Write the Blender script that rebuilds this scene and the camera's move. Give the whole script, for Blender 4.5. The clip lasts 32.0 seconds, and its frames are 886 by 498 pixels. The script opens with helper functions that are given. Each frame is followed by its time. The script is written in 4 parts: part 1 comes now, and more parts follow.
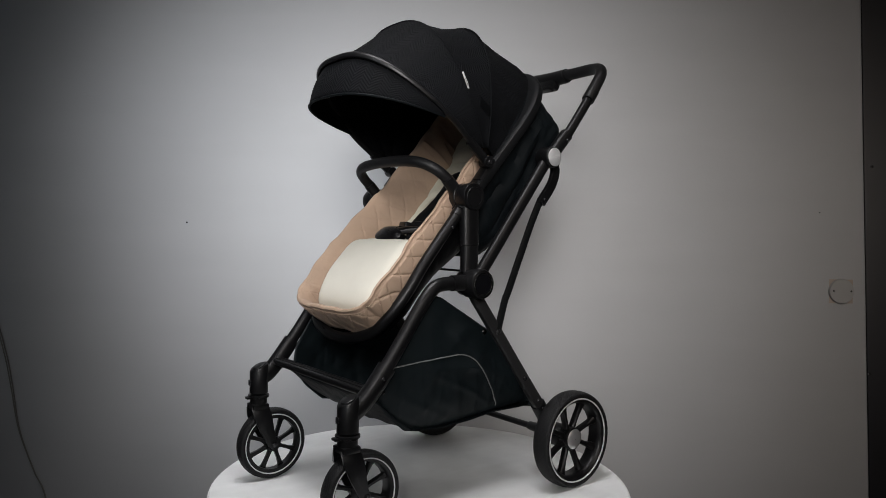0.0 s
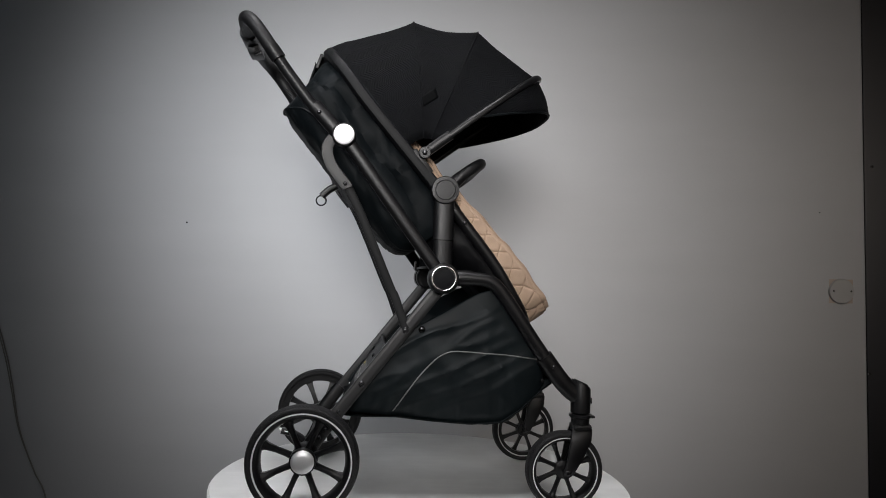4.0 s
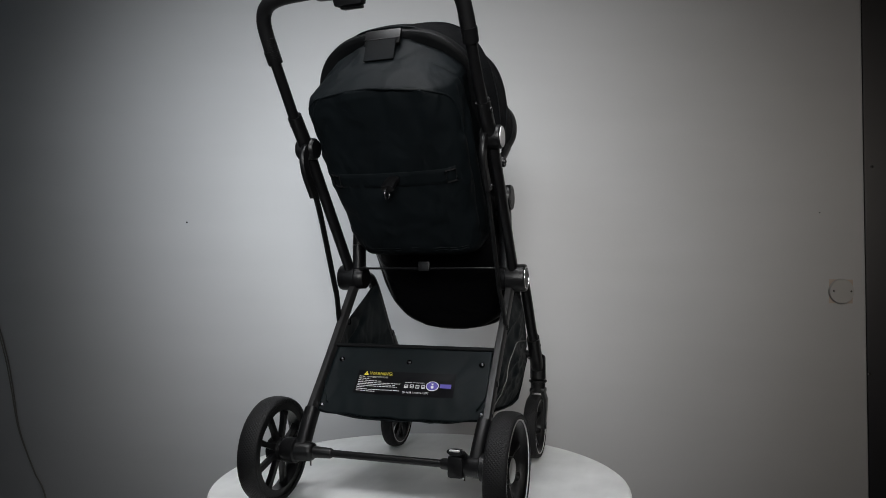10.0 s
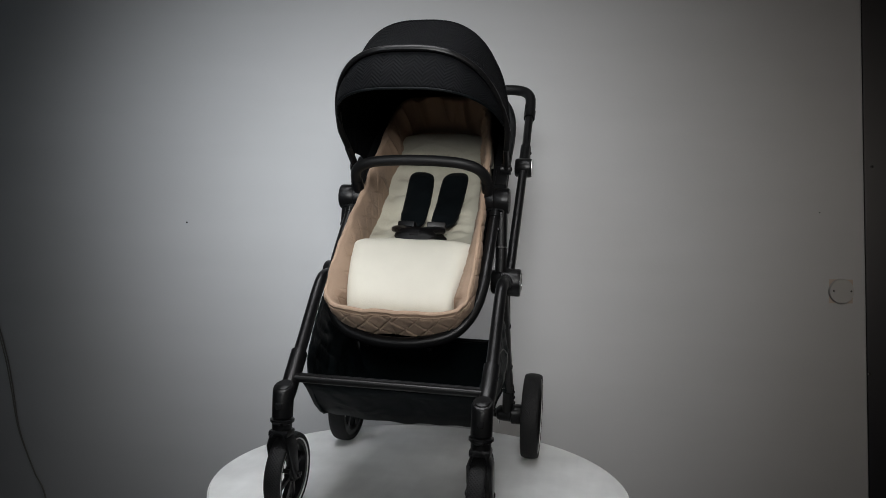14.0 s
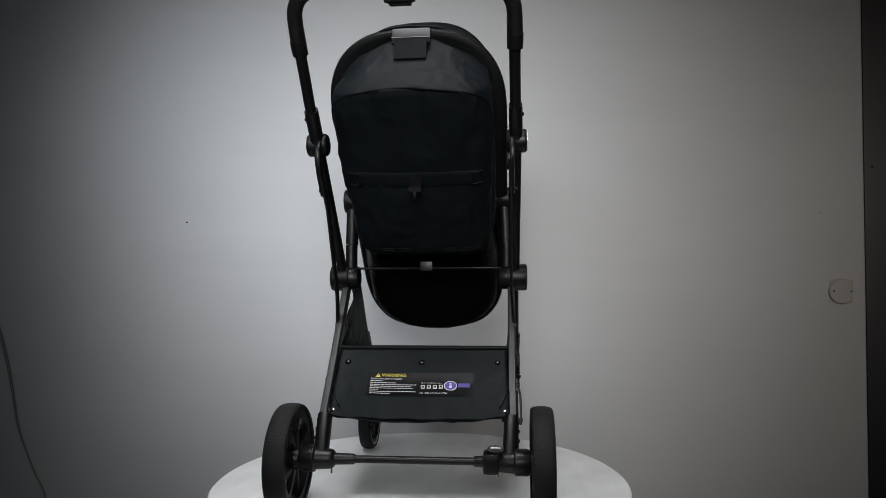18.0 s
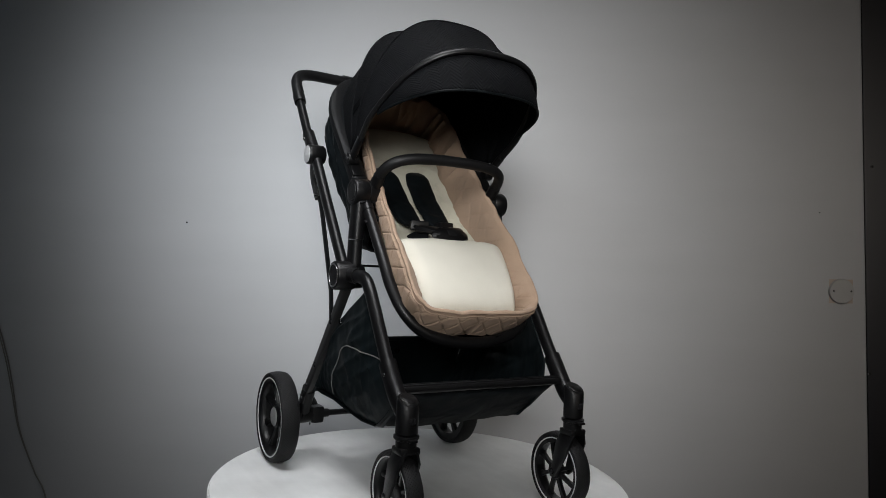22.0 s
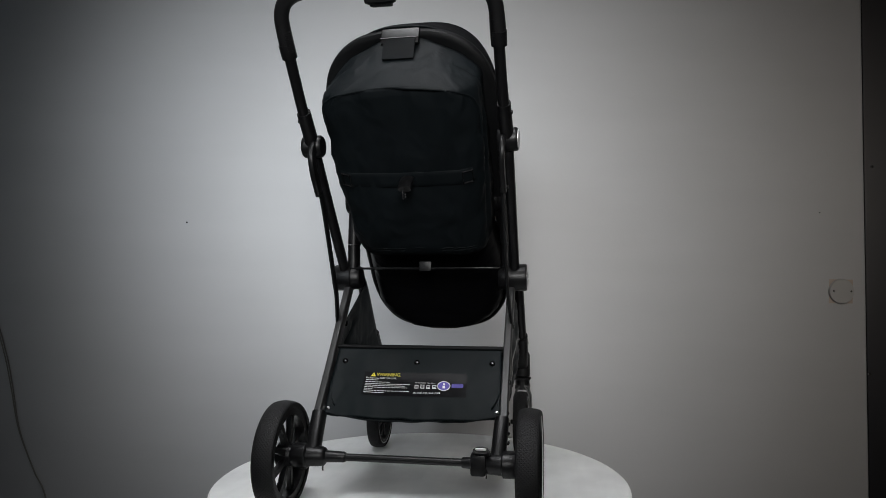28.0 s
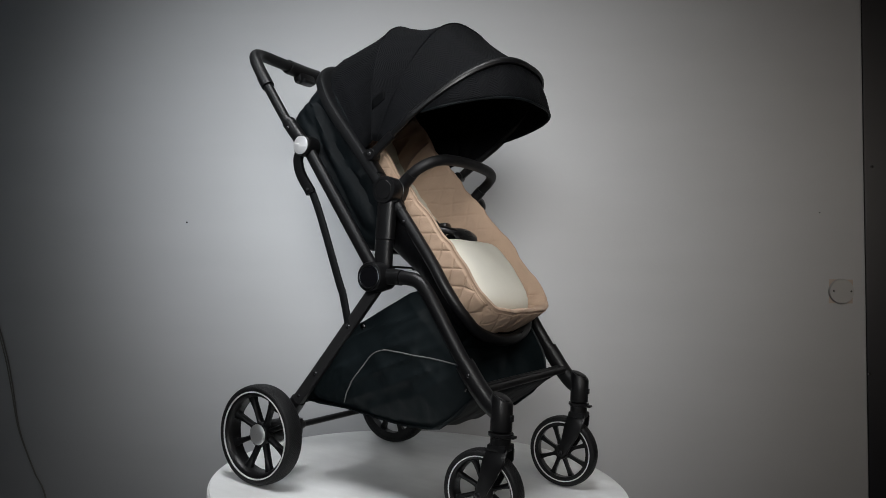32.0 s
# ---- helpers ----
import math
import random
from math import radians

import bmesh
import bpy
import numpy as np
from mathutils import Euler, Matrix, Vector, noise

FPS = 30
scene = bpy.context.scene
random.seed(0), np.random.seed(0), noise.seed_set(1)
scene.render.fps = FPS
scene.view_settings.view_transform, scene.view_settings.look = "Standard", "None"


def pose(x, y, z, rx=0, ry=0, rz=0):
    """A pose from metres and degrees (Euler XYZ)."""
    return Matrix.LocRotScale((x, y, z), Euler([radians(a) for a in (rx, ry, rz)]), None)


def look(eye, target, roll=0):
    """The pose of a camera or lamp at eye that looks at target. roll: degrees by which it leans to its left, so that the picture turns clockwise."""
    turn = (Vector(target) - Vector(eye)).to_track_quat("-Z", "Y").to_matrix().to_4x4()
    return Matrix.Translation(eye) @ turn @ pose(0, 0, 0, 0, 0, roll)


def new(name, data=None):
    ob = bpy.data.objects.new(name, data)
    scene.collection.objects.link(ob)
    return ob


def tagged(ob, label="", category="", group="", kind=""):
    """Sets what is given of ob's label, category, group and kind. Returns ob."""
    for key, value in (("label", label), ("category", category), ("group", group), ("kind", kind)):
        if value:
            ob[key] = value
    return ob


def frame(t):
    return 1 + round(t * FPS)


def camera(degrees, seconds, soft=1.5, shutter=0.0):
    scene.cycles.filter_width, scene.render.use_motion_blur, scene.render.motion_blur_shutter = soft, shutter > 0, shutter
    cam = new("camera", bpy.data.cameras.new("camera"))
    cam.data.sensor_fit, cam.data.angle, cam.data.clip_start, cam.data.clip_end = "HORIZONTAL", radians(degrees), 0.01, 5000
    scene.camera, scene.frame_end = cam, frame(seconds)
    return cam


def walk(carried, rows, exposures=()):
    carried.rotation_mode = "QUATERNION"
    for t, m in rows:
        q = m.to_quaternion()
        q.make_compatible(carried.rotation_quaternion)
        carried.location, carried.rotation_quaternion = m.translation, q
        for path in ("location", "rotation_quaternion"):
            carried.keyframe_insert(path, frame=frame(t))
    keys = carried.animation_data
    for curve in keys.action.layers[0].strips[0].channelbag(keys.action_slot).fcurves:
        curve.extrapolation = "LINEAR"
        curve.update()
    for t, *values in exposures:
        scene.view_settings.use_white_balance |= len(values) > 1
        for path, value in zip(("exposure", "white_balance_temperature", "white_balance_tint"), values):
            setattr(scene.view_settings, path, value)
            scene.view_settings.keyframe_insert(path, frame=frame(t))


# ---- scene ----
from mathutils.bvhtree import BVHTree

cam = camera(64.5, 32.0, 0.55)
TOP = 0.70                     # height of the turntable's top over the floor
EYE_Z = TOP + 0.516
EYE = look((0, -1.638, EYE_Z), (0.02479, -0.638, EYE_Z + 0.01132), 1.071)
walk(cam, [(0.0, EYE), (32.0, EYE)], [(0.0, 0.0, 6600, 13), (5.0, 0.0, 6600, 13), (6.0, -0.23, 6530, 11.6), (7.0, -0.18, 6500, 11.2), (8.5, -0.02, 6470, 10.8), (9.0, 0.0, 6490, 10.5), (12.5, 0.0, 6490, 10.5), (13.7, -0.2, 6490, 10.5), (14.5, -0.2, 6490, 10.5), (16.7, 0.0, 6490, 10.5), (21.5, 0.0, 6490, 10.5), (23.0, -0.21, 6490, 10.5), (25.0, -0.15, 6490, 10.5), (26.5, 0.0, 6490, 10.5), (32.0, 0.0, 6490, 10.5)])

# how far the turntable has turned, degrees at seconds
KNOTS = ((0.0, -123.9), (0.5, -151.4), (1.0, -179.9), (1.5, -207.6), (2.0, -235.0), (2.5, -261.8), (4.5, -360.2),
         (5.0, -384.0), (6.0, -434.0), (7.0, -484.2), (8.0, -534.0), (9.0, -584.6), (9.5, -608.6), (10.0, -631.5),
         (10.5, -653.6), (11.0, -675.0), (12.0, -717.5), (13.0, -760.3), (14.0, -804.0), (14.5, -825.7), (16.5, -914.6),
         (17.0, -936.2), (18.0, -978.0), (19.0, -1014.9), (20.0, -1051.0), (21.0, -1086.2), (22.0, -1121.6),
         (23.0, -1158.6), (24.0, -1196.5), (25.0, -1234.3), (25.5, -1253.5), (27.5, -1327.0), (28.0, -1343.1),
         (29.0, -1373.1), (30.0, -1401.4), (31.0, -1428.4), (32.0, -1454.6))


def spline(knots):
    """A natural cubic curve through the knots."""
    x, y = np.array(knots).T
    n, h = len(x), np.diff(x)
    a, b = np.eye(n), np.zeros(n)
    for i in range(1, n - 1):
        a[i, i - 1:i + 2] = h[i - 1], 2 * (h[i - 1] + h[i]), h[i]
        b[i] = 6 * ((y[i + 1] - y[i]) / h[i] - (y[i] - y[i - 1]) / h[i - 1])
    m = np.linalg.solve(a, b)

    def at(t):
        i = int(np.clip(np.searchsorted(x, t) - 1, 0, n - 2))
        p, q, w = x[i + 1] - t, t - x[i], h[i]
        return (m[i] * p ** 3 + m[i + 1] * q ** 3) / (6 * w) + (y[i] / w - m[i] * w / 6) * p + (y[i + 1] / w - m[i + 1] * w / 6) * q
    return at


turned = spline(KNOTS)
TILT = pose(0, 0, TOP, -1.4635, 1.0851, -18.907)   # the top leans a little on its axis
ASIDE = pose(0, -0.0177, 0)                        # the stroller stands a little off the middle


def motions():
    for thing, aside in RIDERS:
        walk(thing, [(t, pose(0, 0, 0, 0, 0, turned(t)) @ TILT @ (ASIDE if aside else Matrix())) for t in np.arange(0, 32.01, 0.25)])


RIDERS = []

# ---- light ----
world = bpy.data.worlds.new("world")
scene.world = world
world.use_nodes = True
world.node_tree.nodes["Background"].inputs[0].default_value = (0.75, 0.85, 1.0, 1)
world.node_tree.nodes["Background"].inputs[1].default_value = 0.3


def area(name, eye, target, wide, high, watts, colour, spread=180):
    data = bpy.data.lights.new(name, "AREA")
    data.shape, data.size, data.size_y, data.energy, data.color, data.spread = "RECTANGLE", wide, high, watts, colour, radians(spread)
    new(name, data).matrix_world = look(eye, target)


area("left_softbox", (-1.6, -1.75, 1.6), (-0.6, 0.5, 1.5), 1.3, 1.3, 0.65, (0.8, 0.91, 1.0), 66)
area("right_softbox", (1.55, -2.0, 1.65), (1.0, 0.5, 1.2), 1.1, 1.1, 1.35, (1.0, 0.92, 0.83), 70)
# unseen fill added overhead to brighten the tabletop
area("overhead_fill", (-0.15, -0.5, 2.75), (0.0, -0.1, 0.7), 1.1, 1.1, 7.3, (0.97, 0.98, 1.0), 62)
# the studio's main lamps: a cool key high on the left, a broad lamp behind the camera, a weak warm one on the right
for eye, target, watts, wide, soft_size, colour in (
        ((-1.45, -1.45, 2.45), (-0.3, 0.6, 1.434), 155, 32.4, 0.4, (0.92, 0.99, 1.045)),
        ((-0.12, -2.5, 2.1), (-0.015, 0.6, 1.41), 345, 39, 0.6, (0.985, 0.99, 0.975)),
        ((1.5, -1.7, 2.3), (0.75, 0.6, 1.2), 27, 57, 0.5, (1.0, 0.9, 0.78))):
    key = bpy.data.lights.new("studio_spot", "SPOT")
    key.energy, key.spot_size, key.spot_blend, key.shadow_soft_size, key.color = watts, radians(wide), 1.0, soft_size, colour
    new("studio_spot", key).matrix_world = look(eye, target)

# ---- materials ----


def material(name, colour, rough=0.5, metal=0.0, grain=0.0, grain_size=200.0, patch=0.12, patch_size=6.0, sheen=0.0, spec=0.5):
    """A surface with mottling, fine grain relief and uneven gloss."""
    mat = bpy.data.materials.new(name)
    mat.use_nodes = True
    nodes, links = mat.node_tree.nodes, mat.node_tree.links
    bsdf = nodes["Principled BSDF"]
    where = nodes.new("ShaderNodeTexCoord")
    big = nodes.new("ShaderNodeTexNoise")
    big.inputs["Scale"].default_value, big.inputs["Detail"].default_value = patch_size, 5
    links.new(where.outputs["Object"], big.inputs["Vector"])
    ramp = nodes.new("ShaderNodeMapRange")
    ramp.inputs["From Min"].default_value, ramp.inputs["From Max"].default_value = 0.3, 0.7
    ramp.inputs["To Min"].default_value, ramp.inputs["To Max"].default_value = 1 - patch, 1 + patch
    links.new(big.outputs["Fac"], ramp.inputs["Value"])
    mix = nodes.new("ShaderNodeVectorMath")
    mix.operation = "SCALE"
    mix.inputs[0].default_value = colour
    links.new(ramp.outputs["Result"], mix.inputs["Scale"])
    links.new(mix.outputs[0], bsdf.inputs["Base Color"])
    gloss = nodes.new("ShaderNodeMapRange")
    gloss.inputs["To Min"].default_value, gloss.inputs["To Max"].default_value = max(rough - 0.08, 0.02), min(rough + 0.08, 1)
    links.new(big.outputs["Fac"], gloss.inputs["Value"])
    links.new(gloss.outputs["Result"], bsdf.inputs["Roughness"])
    bsdf.inputs["Metallic"].default_value = metal
    bsdf.inputs["Specular IOR Level"].default_value = spec
    if sheen:
        bsdf.inputs["Sheen Weight"].default_value, bsdf.inputs["Sheen Roughness"].default_value = sheen, 0.5
    if grain:
        fine = nodes.new("ShaderNodeTexNoise")
        fine.inputs["Scale"].default_value, fine.inputs["Detail"].default_value = grain_size, 3
        links.new(where.outputs["Object"], fine.inputs["Vector"])
        bump = nodes.new("ShaderNodeBump")
        bump.inputs["Strength"].default_value, bump.inputs["Distance"].default_value = grain, 0.002
        links.new(fine.outputs["Fac"], bump.inputs["Height"])
        links.new(bump.outputs["Normal"], bsdf.inputs["Normal"])
    return mat


def math_node(nodes, links, op, a, b=None):
    node = nodes.new("ShaderNodeMath")
    node.operation = op
    for i, v in enumerate((a, b)):
        if v is None:
            continue
        if isinstance(v, (int, float)):
            node.inputs[i].default_value = v
        else:
            links.new(v, node.inputs[i])
    return node.outputs[0]


def ribbed(mat, along, across, strength, diamond=False):
    """Adds an embossed herringbone (or diamond) relief that follows the mesh's UV map, in metres."""
    nodes, links = mat.node_tree.nodes, mat.node_tree.links
    uv = nodes.new("ShaderNodeUVMap")
    split = nodes.new("ShaderNodeSeparateXYZ")
    links.new(uv.outputs["UV"], split.inputs[0])
    u, v = split.outputs[0], split.outputs[1]
    zig = math_node(nodes, links, "PINGPONG", u, across)
    if diamond:
        a = math_node(nodes, links, "SINE", math_node(nodes, links, "MULTIPLY", math_node(nodes, links, "ADD", u, v), 6.2832 / along))
        b = math_node(nodes, links, "SINE", math_node(nodes, links, "MULTIPLY", math_node(nodes, links, "SUBTRACT", u, v), 6.2832 / along))
        wave = math_node(nodes, links, "MAXIMUM", a, b)
    else:
        wave = math_node(nodes, links, "SINE", math_node(nodes, links, "MULTIPLY", math_node(nodes, links, "ADD", v, zig), 6.2832 / along))
    bump = nodes.new("ShaderNodeBump")
    bump.inputs["Strength"].default_value, bump.inputs["Distance"].default_value = strength, 0.002
    links.new(wave, bump.inputs["Height"])
    old = mat.node_tree.nodes["Principled BSDF"].inputs["Normal"]
    if old.links:
        links.new(old.links[0].from_socket, bump.inputs["Normal"])
    links.new(bump.outputs["Normal"], old)
    return mat


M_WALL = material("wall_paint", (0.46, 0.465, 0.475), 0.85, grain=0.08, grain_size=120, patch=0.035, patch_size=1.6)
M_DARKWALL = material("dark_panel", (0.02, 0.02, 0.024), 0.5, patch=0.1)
# for walls out of view: colour lowered to hold down bounced light
M_ROOM = material("low_bounce_wall", (0.07, 0.07, 0.072), 0.9, patch=0.05, patch_size=2)
M_FLOOR = material("floor_boards", (0.12, 0.11, 0.1), 0.5)
# ceiling out of view, its grey chosen for less bounce
M_CEILING = material("low_bounce_ceiling", (0.2, 0.2, 0.2), 0.9)
M_TABLE = material("white_laminate", (0.74, 0.75, 0.745), 0.36, grain=0.03, grain_size=60, patch=0.11, patch_size=7)


def folded(mat, size, strength, stretch=(1, 1, 1)):
    """Adds soft irregular cloth folds as relief."""
    nodes, links = mat.node_tree.nodes, mat.node_tree.links
    where, scale, fold, bump = nodes.new("ShaderNodeTexCoord"), nodes.new("ShaderNodeMapping"), nodes.new("ShaderNodeTexNoise"), nodes.new("ShaderNodeBump")
    scale.inputs["Scale"].default_value = stretch
    fold.inputs["Scale"].default_value, fold.inputs["Detail"].default_value, fold.inputs["Distortion"].default_value = size, 1.5, 0.6
    links.new(where.outputs["Object"], scale.inputs["Vector"])
    links.new(scale.outputs["Vector"], fold.inputs["Vector"])
    bump.inputs["Strength"].default_value, bump.inputs["Distance"].default_value = strength, 0.012
    links.new(fold.outputs["Fac"], bump.inputs["Height"])
    normal = nodes["Principled BSDF"].inputs["Normal"]
    if normal.links:
        links.new(normal.links[0].from_socket, bump.inputs["Normal"])
    links.new(bump.outputs["Normal"], normal)
    return mat


def streaked(mat, amount, stretch):
    """Adds faint rubbed streaks, long in one direction."""
    nodes, links = mat.node_tree.nodes, mat.node_tree.links
    where, scale, streak, span = nodes.new("ShaderNodeTexCoord"), nodes.new("ShaderNodeMapping"), nodes.new("ShaderNodeTexNoise"), nodes.new("ShaderNodeMapRange")
    scale.inputs["Scale"].default_value = stretch
    streak.inputs["Scale"].default_value, streak.inputs["Detail"].default_value = 1.0, 6
    links.new(where.outputs["Object"], scale.inputs["Vector"])
    links.new(scale.outputs["Vector"], streak.inputs["Vector"])
    span.inputs["From Min"].default_value, span.inputs["From Max"].default_value = 0.3, 0.7
    span.inputs["To Min"].default_value, span.inputs["To Max"].default_value = 1 - amount, 1 + amount
    links.new(streak.outputs["Fac"], span.inputs["Value"])
    base = nodes["Principled BSDF"].inputs["Base Color"]
    mix = nodes.new("ShaderNodeVectorMath")
    mix.operation = "SCALE"
    links.new(base.links[0].from_socket, mix.inputs[0])
    links.new(span.outputs["Result"], mix.inputs["Scale"])
    links.new(mix.outputs[0], base)
    return mat


streaked(M_TABLE, 0.03, (5, 40, 5))
streaked(M_WALL, 0.018, (1.5, 1.5, 9))
M_PLASTIC = material("black_plastic", (0.0044, 0.0044, 0.0048), 0.36, grain=0.12, grain_size=900, patch=0.2, patch_size=25, spec=0.28)
M_TUBE = material("black_painted_metal", (0.0046, 0.0046, 0.005), 0.36, grain=0.05, grain_size=700, patch=0.15, patch_size=20, spec=0.26)
M_SLEEVE = material("black_frame_sleeve", (0.0042, 0.0045, 0.005), 0.52, grain=0.15, grain_size=800, patch=0.15, patch_size=20, spec=0.16)
M_LEG = material("charcoal_satin_metal", (0.0145, 0.0145, 0.015), 0.42, 0.0, grain=0.05, grain_size=700, patch=0.12, patch_size=20, spec=0.42)
M_GRIP = material("black_foam_grip", (0.005, 0.005, 0.0055), 0.5, grain=0.12, grain_size=700, patch=0.2, patch_size=30, spec=0.3)
M_RUBBER = ribbed(material("black_rubber", (0.0065, 0.0065, 0.007), 0.6, grain=0.1, grain_size=400, patch=0.2, patch_size=30, spec=0.25), 0.0065, 0.01, 0.28, True)
M_STRIPE = material("white_stripe", (0.55, 0.55, 0.55), 0.45)
M_CANOPY = ribbed(material("canopy_cloth", (0.0024, 0.0027, 0.0034), 0.8, grain=0.15, grain_size=900, patch=0.25, patch_size=9, spec=0.09), 0.0085, 0.021, 0.23)
M_CLOTH = material("black_cloth", (0.003, 0.0044, 0.0053), 0.58, grain=0.1, grain_size=900, patch=0.2, patch_size=14, spec=0.09)
M_BASKET = material("charcoal_nylon", (0.0050, 0.0079, 0.0092), 0.5, grain=0.07, grain_size=900, patch=0.15, patch_size=14, spec=0.16)
folded(M_CLOTH, 12, 0.7, (1.5, 1.2, 0.7))
folded(M_BASKET, 12, 0.3, (1.2, 1, 0.8))
folded(M_CANOPY, 8, 0.2)
M_LINER = material("beige_quilt", (0.325, 0.228, 0.162), 0.9, grain=0.3, grain_size=500, patch=0.1, patch_size=12, sheen=0.04)
M_CREAM = material("cream_cotton", (0.6, 0.58, 0.505), 0.92, grain=0.2, grain_size=500, patch=0.05, patch_size=9, sheen=0.04)
M_PAD = material("pale_cotton", (0.43, 0.41, 0.335), 0.92, grain=0.25, grain_size=400, patch=0.07, patch_size=12, sheen=0.04)
folded(M_CREAM, 9, 0.12)
folded(M_PAD, 16, 0.6, (1, 1, 1.6))
M_PATCH = material("smooth_black_patch", (0.0018, 0.002, 0.0023), 0.62, grain=0.1, grain_size=800, patch=0.1, spec=0.03)
M_WEB = material("black_webbing", (0.0032, 0.0040, 0.0047), 0.75, grain=0.4, grain_size=900, patch=0.15, spec=0.12)
M_CHROME = material("chrome", (0.66, 0.66, 0.67), 0.2, 1.0, patch=0.03)
M_BADGE = material("satin_steel", (0.7, 0.7, 0.71), 0.38, 0.6, patch=0.03)
M_CAP = material("turned_steel", (0.6, 0.6, 0.6), 0.36, 0.8, patch=0.04)
M_PLATE = material("aged_white_plastic", (0.4, 0.395, 0.39), 0.6, patch=0.04)
M_RIVET = material("dark_rivet", (0.03, 0.03, 0.032), 0.18, 0.6)
M_SNAP = material("gunmetal_snap", (0.06, 0.06, 0.063), 0.12, 1.0)
M_PIPING = material("grey_piping", (0.13, 0.13, 0.128), 0.6)
M_PEDAL = material("white_pedal_plastic", (0.62, 0.62, 0.62), 0.4, patch=0.04)
M_FILM = folded(material("glossy_black_lining", (0.0025, 0.0025, 0.003), 0.45, grain=0.05, grain_size=600, patch=0.2, spec=0.08), 16, 0.5, (1.4, 0.8, 1))
M_TAG = material("white_tag", (0.45, 0.44, 0.425), 0.8)
M_INK = material("label_black", (0.004, 0.004, 0.005), 0.3, spec=0.12)
M_YELLOW = material("label_yellow", (0.72, 0.60, 0.05), 0.5)
M_WHITEINK = material("label_white", (0.7, 0.7, 0.7), 0.5)
M_PURPLE = material("label_purple", (0.09, 0.07, 0.36), 0.5)
M_TAPE = material("paper_tape", (0.44, 0.365, 0.31), 0.8)
M_CABLE = material("grey_cable", (0.25, 0.235, 0.215), 0.6)

# ---- mesh helpers ----


def part(name, bm, mat, parent=None, label="", smooth=True):
    me = bpy.data.meshes.new(name)
    bmesh.ops.recalc_face_normals(bm, faces=bm.faces)
    bm.to_mesh(me)
    bm.free()
    me.materials.append(mat)
    for p in me.polygons:
        p.use_smooth = smooth
    if smooth:
        me.set_sharp_from_angle(angle=radians(42))
    ob = new(name, me)
    if parent:
        ob.parent = parent
    if label:
        ob["label"] = label
    return ob


def empty(name, label, category):
    return tagged(new(name), label, category)


def grid(rows, bm=None, close_u=False, close_v=False, uv=False):
    """A sheet through rows of points; with uv, its UV map is in metres."""
    bm = bm or bmesh.new()
    vs = [[bm.verts.new(p) for p in r] for r in rows]
    n, m = len(vs), len(vs[0])
    faces = []
    for i in range(n if close_v else n - 1):
        for j in range(m if close_u else m - 1):
            a, b = (i + 1) % n, (j + 1) % m
            faces.append((bm.faces.new((vs[i][j], vs[i][b], vs[a][b], vs[a][j])), i, j))
    if uv:
        layer = bm.loops.layers.uv.verify()
        pts = [[Vector(p) for p in r] for r in rows]
        mid = m // 2
        us = [[0.0] * (m + 1) for _ in range(n + 1)]
        vlen = [0.0]
        for i in range(1, n + 1):
            vlen.append(vlen[-1] + (pts[i % n][mid] - pts[i - 1][mid]).length)
        ulen = [0.0]
        ref = pts[n // 2]
        for j in range(1, m + 1):
            ulen.append(ulen[-1] + (ref[j % m] - ref[j - 1]).length)
        for f, i, j in faces:
            for loop, (di, dj) in zip(f.loops, ((0, 0), (0, 1), (1, 1), (1, 0))):
                loop[layer].uv = (ulen[j + dj], vlen[i + di])
    return bm


def smooth_path(pts, step=6, closed=False):
    """A Catmull-Rom curve through the points."""
    p = [Vector(q) for q in pts]
    n = len(p)
    out = []
    for i in range(n if closed else n - 1):
        if closed:
            a, b, c, d = p[i - 1], p[i], p[(i + 1) % n], p[(i + 2) % n]
        else:
            b, c = p[i], p[i + 1]
            a = p[i - 1] if i else b * 2 - c
            d = p[i + 2] if i + 2 < n else c * 2 - b
        for k in range(step):
            t = k / step
            out.append(0.5 * (2 * b + (c - a) * t + (2 * a - 5 * b + 4 * c - d) * t * t + (3 * b - a - 3 * c + d) * t ** 3))
    if not closed:
        out.append(p[-1])
    return out


def tube(pts, r, r2=None, sides=14, step=6, closed=False, side=(0, 1, 0), power=2.0, bm=None):
    """A bar along a smooth path: half width r along the side direction, r2 across it."""
    r2 = r2 or r
    path = smooth_path(pts, step, closed) if step else [Vector(q) for q in pts]
    n = len(path)
    rows = []
    for i, p in enumerate(path):
        a = path[(i - 1) % n] if closed else path[max(i - 1, 0)]
        b = path[(i + 1) % n] if closed else path[min(i + 1, n - 1)]
        t = (b - a).normalized()
        s = Vector(side)
        s = (s - t * s.dot(t))
        if s.length < 0.25:
            s = t.orthogonal() if not rows else last - t * last.dot(t)
        s.normalize()
        last = s
        u = t.cross(s)
        row = []
        for k in range(sides):
            ang = 2 * math.pi * k / sides
            c, d = math.cos(ang), math.sin(ang)
            q = (abs(c) ** power + abs(d) ** power) ** (-1 / power)
            row.append(p + s * (r * c * q) + u * (r2 * d * q))
        rows.append(row)
    bm = bm or bmesh.new()
    grid(rows, bm, close_u=True, close_v=closed)
    if not closed:
        bm.verts.ensure_lookup_table()
        k = len(bm.verts) - n * sides
        bm.faces.new([bm.verts[k + j] for j in range(sides)][::-1])
        bm.faces.new([bm.verts[k + (n - 1) * sides + j] for j in range(sides)])
    return bm


